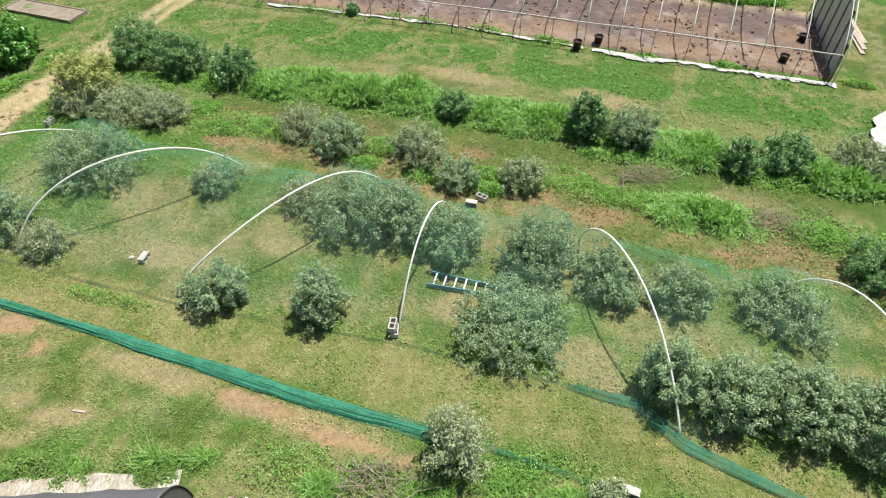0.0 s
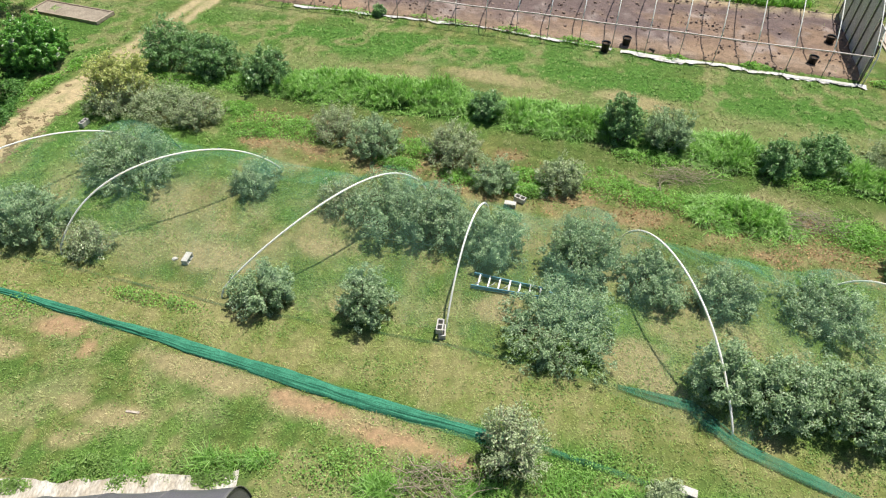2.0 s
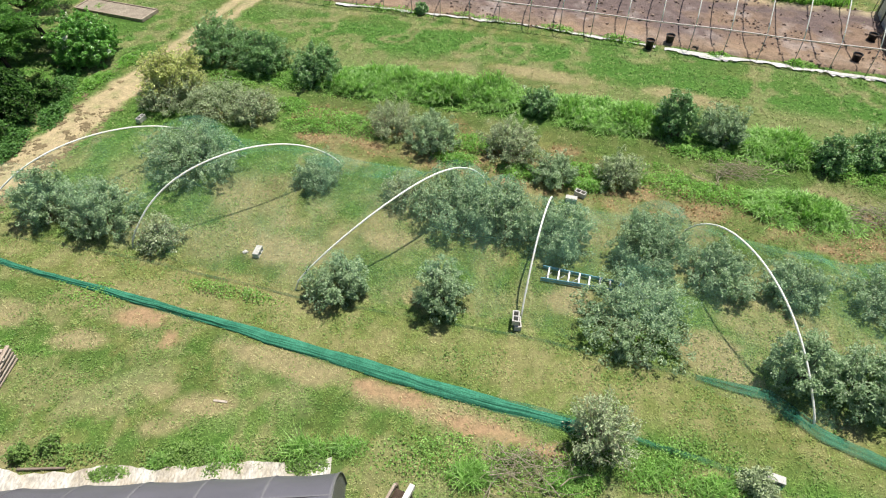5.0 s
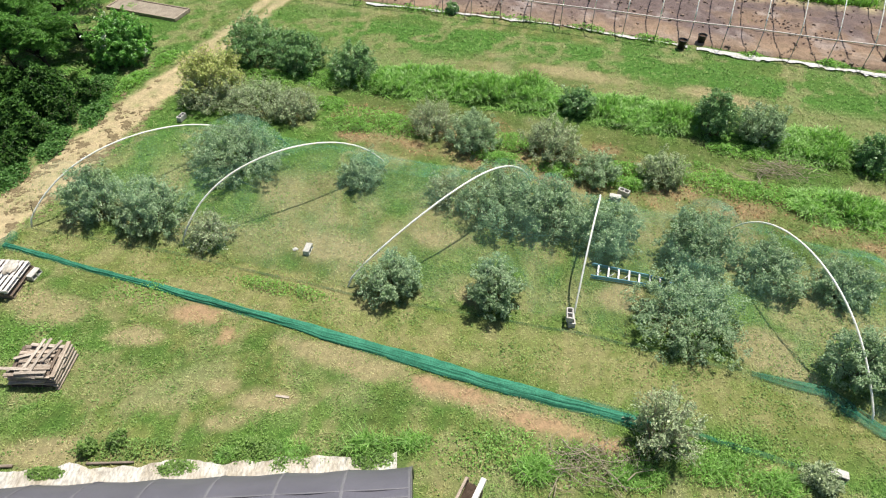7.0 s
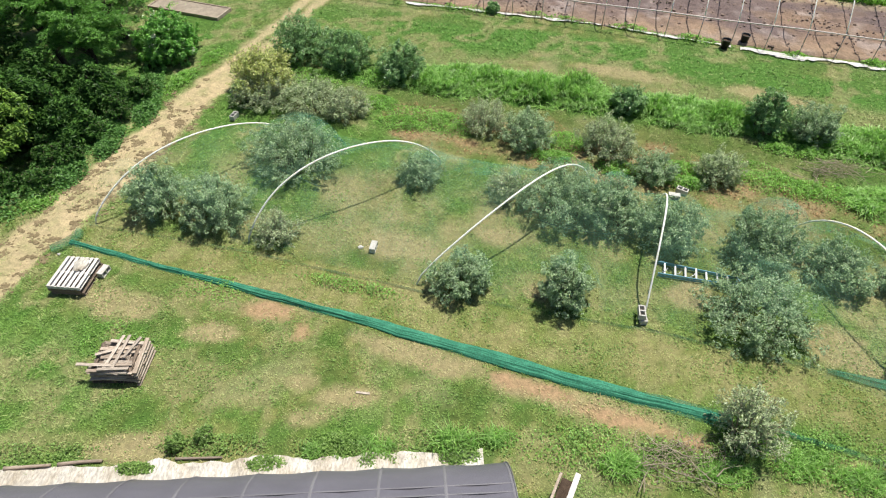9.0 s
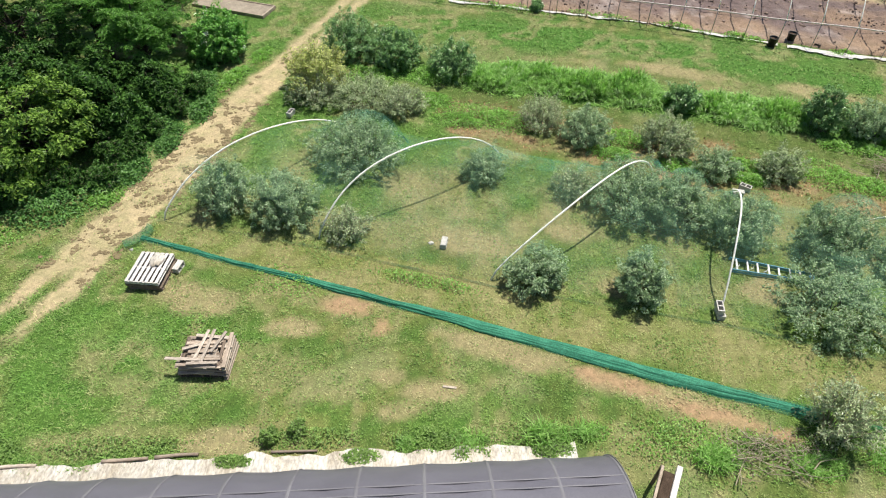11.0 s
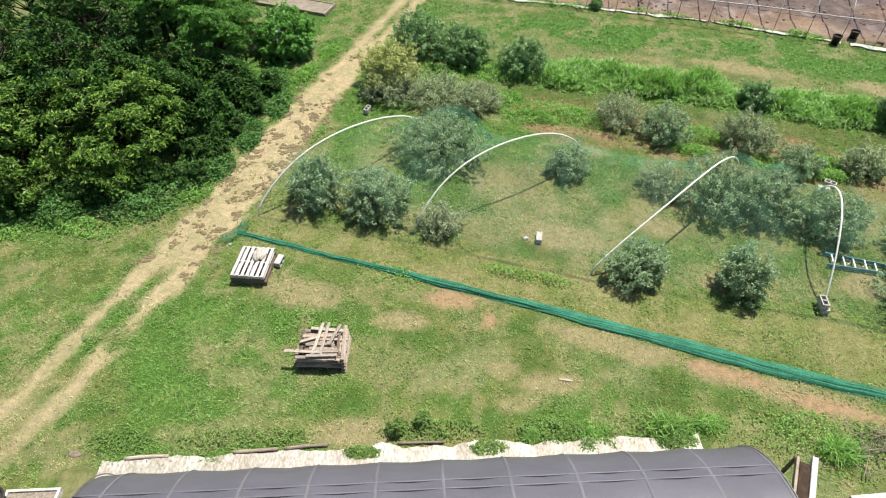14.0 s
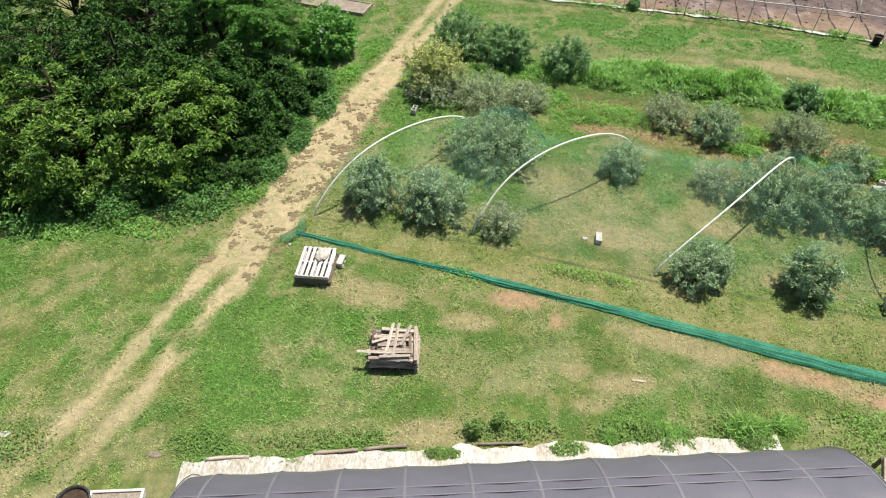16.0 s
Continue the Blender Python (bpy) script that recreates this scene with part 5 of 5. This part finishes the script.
rubble("concrete_chip", "small pale broken piece of concrete in grass", "concrete chip", -9.62, 12.62, (0.09, 0.07, 0.05), M_CONCRETE, 1)
rubble("stone", "small white stone beside the netting", "stone", -19.05, 12.25, (0.06, 0.05, 0.05), M_CONCRETE, 2)
rubble("stone", "flat pale clay lump in dry grass", "stone", -20.95, 5.28, (0.17, 0.08, 0.025), M_CLAY, 3)
rubble("plastic_scrap", "white plastic scrap lying in grass", "plastic scrap", -24.75, 5.75, (0.15, 0.1, 0.05), M_WHITEPLASTIC, 4)

# ---- low tunnel with a dark cover ----
TUN_TURN = math.degrees(math.atan2(0.78, 14.6))
LEN, SPAN, TOP = 13.9, 4.6, 2.25


def tunnel_profile(k):
    a = np.pi * k
    return np.c_[-np.cos(a) * SPAN / 2, np.sin(a) ** 0.85 * TOP]


def low_tunnel(x, y):
    t = thing("poly_tunnel", "low hoop tunnel under taut dark grey shade cloth", "tunnel", m=pose(x, y, 0, 0, 0, TUN_TURN))
    # local x runs along it from its east end westwards (minus), local y across, y = 0 at the northern foot
    nu, nv = 90, 40
    u, s = np.linspace(0, LEN, nu), np.linspace(0, 1, nv)
    prof = tunnel_profile(s)
    U, S = np.meshgrid(u, np.arange(nv), indexing="ij")
    rib = np.abs(((U + 0.615) % 1.33) - 0.665)
    sagv = -0.022 * np.clip(rib / 0.665, 0, 1)
    X = -U
    ny, nz = prof[:, 0], prof[:, 1]
    Y = -SPAN / 2 - ny[S] * (1 + sagv * 0.6)
    Z = nz[S] * (1 + sagv) + 0.012 * (fbm(U, S * 0.12, 0.9, 701) - 0.5)
    i, j = np.meshgrid(np.arange(nu - 1), np.arange(nv - 1), indexing="ij")
    q = (i * nv + j).ravel()
    cover = part("cover", mesh_from("cover", np.c_[X.ravel(), Y.ravel(), Z.ravel()], np.c_[q, q + nv, q + nv + 1, q + 1], M_SHADECLOTH, True), t)
    k = np.linspace(0, 1, 40)
    pr = tunnel_profile(k)
    # pale bands paint the glare where the cloth bends over hoops
    for g in np.arange(0.05, LEN - 0.04, 1.33):
        rows = [np.c_[np.full(40, -(g + e)), -SPAN / 2 - pr[:, 0] * (1.004 + rise), pr[:, 1] * (1.004 + rise)] for e, rise in ((-0.032, -0.003), (0.0, 0.002), (0.032, -0.003))]
        q = np.arange(39)
        F = np.concatenate([np.c_[q + 40 * e, q + 1 + 40 * e, q + 41 + 40 * e, q + 40 + 40 * e] for e in (0, 1)])
        part("rib_band", mesh_from("rib_band", np.vstack(rows), F, M_CLOTHGLARE, True), cover, "crease over a hoop with its glare painted pale")
    # pale lines paint the reflections along the purlins
    for yy in (0.31, 0.345, 0.6):
        p = tunnel_profile(np.array([yy]))[0]
        part("purlin_crease", tube_mesh("purlin_crease", [(-q2, -SPAN / 2 - p[0] * 0.999, p[1] * 0.996 - 0.012 * math.sin(q2 * 2.36) ** 2) for q2 in np.linspace(0.02, LEN, 60)], 0.018, M_CLOTHGLARE, 6), cover, "crease along a purlin with its reflection painted pale")
    for end in (-0.03, -LEN + 0.03):
        V = np.vstack([np.c_[np.full(40, end), -SPAN / 2 - pr[:, 0] * 0.99, pr[:, 1] * 0.985], [[end, -SPAN / 2, 0.0]]])
        F = np.array([[m, m + 1, 40] for m in range(39)])
        part("end_panel", mesh_from("end_panel", V, F, M_SHADECLOTH), t)
        edge = -0.012 if end > -1 else -LEN + 0.012
        part("end_hoop", tube_mesh("end_hoop", np.c_[np.full(40, edge), -SPAN / 2 - pr[:, 0] * 1.006, pr[:, 1] * 1.006], 0.014, M_GALV, 6), t, "thin steel hoop along the cover's edge")
    return t


TUN_X, TUN_Y = -5.6, 5.3
low_tunnel(TUN_X, TUN_Y)


def plastic_strip(name, label, points, width, seed, lift=0.03, ragged=0.35, material=None, fray=0.25):
    P = np.array(points, float)
    d = np.r_[0, np.cumsum(np.hypot(*np.diff(P, axis=0).T))]
    n, m = int(d[-1] / 0.07), 9
    u = np.linspace(0, d[-1], n)
    x, y = np.interp(u, d, P[:, 0]), np.interp(u, d, P[:, 1])
    tx, ty = np.gradient(x), np.gradient(y)
    l = np.hypot(tx, ty)
    s = np.linspace(0, 1, m)
    w = width * (1 - ragged * 2 * (fbm(u, u * 0, 1.1, seed) - 0.3).clip(0, 1)) * (1 - fray + 2 * fray * fbm(u, u * 0, 4.5, seed + 5))
    drift = 0.35 * width * (fbm(u, u * 0, 0.9, seed + 9) - 0.5)
    x, y = x - ty / l * drift, y + tx / l * drift
    X, Y = x[:, None] - (ty / l)[:, None] * s * w[:, None], y[:, None] + (tx / l)[:, None] * s * w[:, None]
    Z = ground_height(X, Y) + lift + 0.05 * (fbm(X, Y, 3.0, seed + 1) - 0.4)
    i, j = np.meshgrid(np.arange(n - 1), np.arange(m - 1), indexing="ij")
    q = (i * m + j).ravel()
    me = mesh_from(name, np.c_[X.ravel(), Y.ravel(), Z.ravel()], np.c_[q, q + m, q + m + 1, q + 1], material or M_WHITEPLASTIC, True)
    thing(name, label, "plastic sheet", me=me)


plastic_strip("ground_sheet", "dirty white ground sheet along the tunnel's foot", [(-20.2, 4.42), (-12.0, 4.95), (-6.0, 5.22)], 0.7, 721, 0.04, 0.14, None, 0.09)


def ground_pole(label, x0, y0, x1, y1, r, material, seed):
    """A thin crooked pole lying on the ground."""
    rng = np.random.RandomState(seed)
    k = np.linspace(0, 1, 9)
    P = np.c_[(x1 - x0) * k, (y1 - y0) * k + rng.normal(0, 0.01) * np.sin(np.pi * k), np.full(9, r + 0.015)]
    thing("pole", label, "pole", "poles along the ground sheet", m=pose(x0, y0, z_at(x0, y0)), me=tube_mesh("pole", P, r * (1 - 0.2 * k) + rng.normal(0, 0.003, 9), material, 7))


ground_pole("weathered grey pole lying along the ground sheet", -19.7, 5.16, -18.7, 5.23, 0.05, M_WOODPALE, 1)
ground_pole("weathered brown pole lying along the ground sheet", -17.2, 5.33, -16.15, 5.42, 0.05, M_WOODGREY, 2)
ground_pole("weathered brown pole half hidden in weeds", -16.0, 5.44, -15.0, 5.53, 0.05, M_WOODGREY, 3)
ground_pole("thin dark pole half hidden in dry grass", -13.3, 5.6, -12.2, 5.64, 0.035, M_WOODGREY, 4)


def planter_bench(x, y):
    t = thing("planter_bench", "pale wooden planter trough on legs with dry soil", "planter", m=pose(x, y, z_at(x, y), 0, 0, -27))
    side = box_mesh("side_board", (0.12, 1.8, 0.14), M_WOODWHITE, 0.008)
    thin = box_mesh("side_board", (0.06, 1.6, 0.14), M_WOODGREY, 0.008)
    part("side_board", side, t, "broad whitewashed side board", pose(0.17, -0.9, 0.97))
    part("side_board", thin, t, "thin grey side board", pose(-0.17, -0.95, 0.97))
    part("soil", box_mesh("soil", (0.24, 1.5, 0.1), M_POTSOIL, 0.02), t, "dry dark soil and roots", pose(0, -0.95, 0.93))
    for px in (-0.17, 0.17):
        for py in (-0.12, -1.7):
            part("leg", box_mesh("leg", (0.07, 0.07, 0.92), M_WOODDARK), t, m=pose(px, py, 0.46))


planter_bench(-4.2, 4.95)
wood_board("pale worn board lying in weeds", -2.55, 4.36, 0.05, 0.95, 0.2, 0.05, 5, M_WOODWHITE)
wood_board("pale worn board lying in weeds", -1.15, 4.34, 0.05, 1.2, 0.15, 0.05, 0, M_WOODWHITE)


def raised_bed(label, x, y, w, l, turn, rail, seed):
    t = thing("raised_bed", label, "raised bed", m=pose(x, y, z_at(x, y), 0, 0, turn))
    for sgn in (-1, 1):
        part("side_board", box_mesh("side_board", (w, 0.06, 0.16), rail), t, m=pose(0, sgn * (l / 2 - 0.03), 0.08))
        part("end_board", box_mesh("end_board", (0.06, l - 0.12, 0.16), rail), t, m=pose(sgn * (w / 2 - 0.03), 0, 0.08))
    part("soil", box_mesh("soil", (w - 0.12, l - 0.12, 0.12), M_BEDSOIL, 0.02), t, "brown soil with sparse seedlings", pose(0, 0, 0.065))
    return t


raised_bed("white-edged raised bed of dark soil at the tunnel's end", -21.4, 3.9, 1.2, 1.0, 3, M_WOODWHITE, 1)
raised_bed("grey timber raised bed with small seedlings", -20.1, 29.6, 4.2, 1.25, -19, M_WOODGREY, 2)
leafy_patch("small green seedlings in a raised bed", -20.3, 29.6, 1.9, 0.55, 0.2, -0.33, 731, 1500, 0.08, M_WEED, "seedlings", "seedlings")


def pot(label, x, y, r, h, soil=True, group="", turn=0):
    p = thing("plant_pot", label, "pot", group, m=pose(x, y, z_at(x, y), 0, 0, turn))
    bm = bmesh.new()
    prof = [(r * 0.8, 0.0), (r * 0.97, h * 0.94), (r * 1.06, h * 0.94), (r * 1.06, h), (r * 0.93, h), (r * 0.9, h * 0.8)]
    rings = [[bm.verts.new((q * math.cos(a), q * math.sin(a), z)) for a in np.linspace(0, 2 * math.pi, 20, endpoint=False)] for q, z in prof]
    for a, b in zip(rings[:-1], rings[1:]):
        for i in range(20):
            bm.faces.new((a[i], a[(i + 1) % 20], b[(i + 1) % 20], b[i]))
    bm.faces.new(rings[0][::-1])
    body = part("body", mesh_of("body", bm, M_BLACKPLASTIC, True), p)
    bm = bmesh.new()
    bmesh.ops.create_circle(bm, cap_ends=True, segments=20, radius=r * 0.91, matrix=Matrix.Translation((0, 0, h * 0.82)))
    part("soil", mesh_of("soil", bm, M_POTSOIL), body, "dark potting soil")


for x, y in ((6.15, 25.75), (7.2, 26.2), (15.1, 24.45), (16.7, 26.3)):
    pot("black plastic nursery pot beside the soil bed", x, y, 0.2, 0.44, True, "black nursery pots")
pot("round dark tub filled with brown soil", -22.2, 4.0, 0.37, 0.4)

# ---- far hoop house frame ----
HX, HY = 16.6, 22.95
H_DIR = Vector((-25.6, 7.6, 0)).normalized()
H_PERP = Vector((7.6, 25.6, 0)).normalized()
H_TURN = math.degrees(math.atan2(H_DIR.y, H_DIR.x))


def hoop_house():
    t = thing("hoop_house", "bare hoop house frame of white pipes over brown soil", "greenhouse")
    span, eave, top = 7.0, 1.2, 3.3
    o = Vector((HX, HY, 0))
    at = lambda u, v, z: o + H_DIR * u + H_PERP * v + Vector((0, 0, z))
    U, W = np.meshgrid(np.arange(-0.3, 30.8, 0.15), np.arange(0.0, span + 0.01, 0.14), indexing="ij")
    X, Y = HX + H_DIR.x * U + H_PERP.x * W, HY + H_DIR.y * U + H_PERP.y * W
    lump = fbm(U, W, 0.9, 931)
    Z = ground_height(X, Y) * 0.6 + 0.08 + 0.22 * np.clip(lump - 0.5, 0, 1) + 0.2 * (fbm(U, W, 2.6, 941) - 0.5)
    Z = Z - 0.3 * (1 - np.clip(np.minimum(np.minimum(W, span - W), np.minimum(U + 0.3, 30.8 - U)) / 0.3, 0, 1))
    wet = np.clip((fbm(U * 0.6, W, 0.55, 951) - 0.36) * 5, 0, 1) * np.clip((W + 0.3) / 1.3, 0.1, 1)
    chalk = np.clip((fbm(U, W, 1.1, 961) - 0.57) * 6, 0, 1) * 0.6
    straw = np.clip((W - span + 1.3) / 1.0, 0, 1) * np.clip(fbm(U, W, 1.7, 971) * 2 - 0.4, 0, 1)
    sandy = np.clip((1.9 - W + 1.6 * (fbm(U, W, 0.8, 976) - 0.5)) / 0.8, 0, 1) * (0.45 + 0.55 * fbm(U, W, 0.5, 977))
    tint = np.array((0.215, 0.15, 0.11)) * (1 - wet[..., None]) + np.array((0.14, 0.105, 0.1)) * wet[..., None]
    for w, c in ((chalk, (0.33, 0.28, 0.26)), (0.65 * sandy, (0.31, 0.225, 0.15)), (straw, (0.5, 0.42, 0.26))):
        tint = tint * (1 - w[..., None]) + np.array(c) * w[..., None]
    n, m = U.shape
    i, j = np.meshgrid(np.arange(n - 1), np.arange(m - 1), indexing="ij")
    q = (i * m + j).ravel()
    part("soil_bed", mesh_from("soil_bed", np.c_[X.ravel(), Y.ravel(), Z.ravel()], np.c_[q, q + 1, q + m + 1, q + m], M_SOIL, True, tint.reshape(-1, 3)), t, "brown dug soil under the frame")
    k = np.linspace(0, 1, 24)
    for i in range(21):
        u = 0.05 + i * 1.5
        part("post", tube_mesh("post", [at(u, 0, -0.1), at(u, 0, 0.6), at(u, 0, eave)], 0.018, M_GALV, 6), t, "thin dark steel ground post")
        part("post", tube_mesh("post", [at(u, span, -0.1), at(u, span, 0.6), at(u, span, eave)], 0.018, M_GALV, 6), t, "thin dark steel ground post")
        pts = [at(u, span * q, eave + (top - eave) * math.sin(math.pi * q) ** 0.8) for q in k]
        part("hoop", tube_mesh("hoop", pts, 0.024, M_PVC, 6), t, "white pipe hoop")
    for v, z, mat, r in ((-0.02, eave, M_PINKRAIL, 0.027), (span, eave, M_PINKRAIL, 0.03), (span / 2, top - 0.06, M_PVC, 0.025)):
        part("rail", tube_mesh("rail", [at(u, v, z + 0.02 * math.sin(u)) for u in np.linspace(0, 30.2, 20)], r, mat, 6), t, "pale faded long rail")
    # end wall of dark and white strips
    for i in range(13):
        v = 0.28 + i * 0.53 + (0.08 if i % 2 else 0.0)
        q = v / span
        z1 = eave + (top - eave) * math.sin(math.pi * q) ** 0.8 - 0.03
        part("end_strip", box_mesh("end_strip", (0.03, 0.24 if i % 2 == 0 else 0.8, z1), M_BLACKPLASTIC if i % 2 == 0 else M_WHITESHEET, 0.004), t, "black plastic strip" if i % 2 == 0 else "white plastic strip",
             Matrix.Translation(at(-0.05, v, z1 / 2)) @ pose(0, 0, 0, 0, 0, H_TURN))
    part("end_frame", tube_mesh("end_frame", [at(-0.12, 0, 0), at(-0.12, 0, eave)] + [at(-0.12, span * q, eave + (top - eave) * math.sin(math.pi * q) ** 0.8) for q in k[1:-1]] + [at(-0.12, span, eave), at(-0.12, span, 0)], 0.03, M_PVC, 6), t)


hoop_house()


def soil_clods():
    """Loose clods and bits of dry stalk over the dug bed."""
    rng = np.random.RandomState(18)
    base = bmesh.new()
    bmesh.ops.create_icosphere(base, subdivisions=1, radius=1.0)
    bv = np.array([v.co for v in base.verts])
    bf = np.array([[v.index for v in f.verts] for f in base.faces])
    base.free()
    n = 1800
    u, w = rng.uniform(0, 30, n), rng.uniform(0.1, 6.9, n)
    x, y = HX + H_DIR.x * u + H_PERP.x * w, HY + H_DIR.y * u + H_PERP.y * w
    keep = rng.rand(n) < np.clip(fbm(x, y, 0.7, 981) * 3 - 1.0, 0.1, 1)
    x, y = x[keep], y[keep]
    r = rng.uniform(0.025, 0.08, (len(x), 1, 1)) * rng.uniform(0.6, 1.4, (len(x), 1, 3)) * np.array((1, 1, 0.6))
    V = bv[None] * r * (1 + rng.normal(0, 0.18, (len(x), len(bv), 1))) + np.c_[x, y, ground_height(x, y) * 0.6 + 0.12][:, None]
    F = bf[None] + (np.arange(len(x)) * len(bv))[:, None, None]
    tagged(new("soil_clods", mesh_from("soil_clods", V.reshape(-1, 3), F.reshape(-1, 3), M_CLOD)), "loose brown soil clods on the dug bed", "soil", kind="stuff")


soil_clods()
plastic_strip("ground_sheet", "white plastic edging along the hoop house", [(16.7, 22.75), (14.2, 23.45), (11.2, 24.5), (6.9, 25.8)], 0.48, 741, 0.05, 0.75, M_WHITESHEET, 0.45)
plastic_strip("ground_sheet", "thin white plastic edging half hidden by grass", [(6.5, 25.9), (0.4, 28.1), (-9.0, 30.5)], 0.26, 751, 0.06, 0.9, M_WHITESHEET)
for k in range(4):
    wood_board("old pale plank stacked beside the hoop house", 19.35 + 0.16 * k, 26.5 + 0.3 * k, 0.06 + 0.055 * (k % 2), 2.6, 0.2, 0.05, 78 + 1.5 * (k % 2), M_WOODPALE, "plank", "planks beside the hoop house")
for k, (x, y, rx) in enumerate([(-6.0, 29.6, 2.2), (-1.5, 28.7, 2.0), (2.6, 27.4, 1.6), (5.2, 26.4, 1.3), (12.6, 24.2, 0.7), (9.2, 25.1, 0.6), (17.6, 22.6, 0.8)]):
    leafy_patch("weeds overgrowing the hoop house edge", x, y, rx, 0.3, 0.35, -0.33, 790 + k, 700, 0.1)
shrub("shrub", "small green shrub at the hoop house edge", -4.5, 29.35, 0.32, 0.6, M_DARKLEAF, 798, "", "shrub", 0.8, 0.11)
plastic_strip("tarp", "white plastic tarp lying at the field's edge", [(17.7, 20.6), (16.5, 19.2), (16.0, 18.0)], 2.2, 761, 0.1, 0.1, M_WHITESHEET, 0.04)
for k in range(6):
    tall_grass("green crop row beyond the hoop house", 15 - 5.2 * k, 31.3 + 1.55 * k, 2.8, 0.9, 0.9, -0.29, 770 + k, 1800, 0.02)
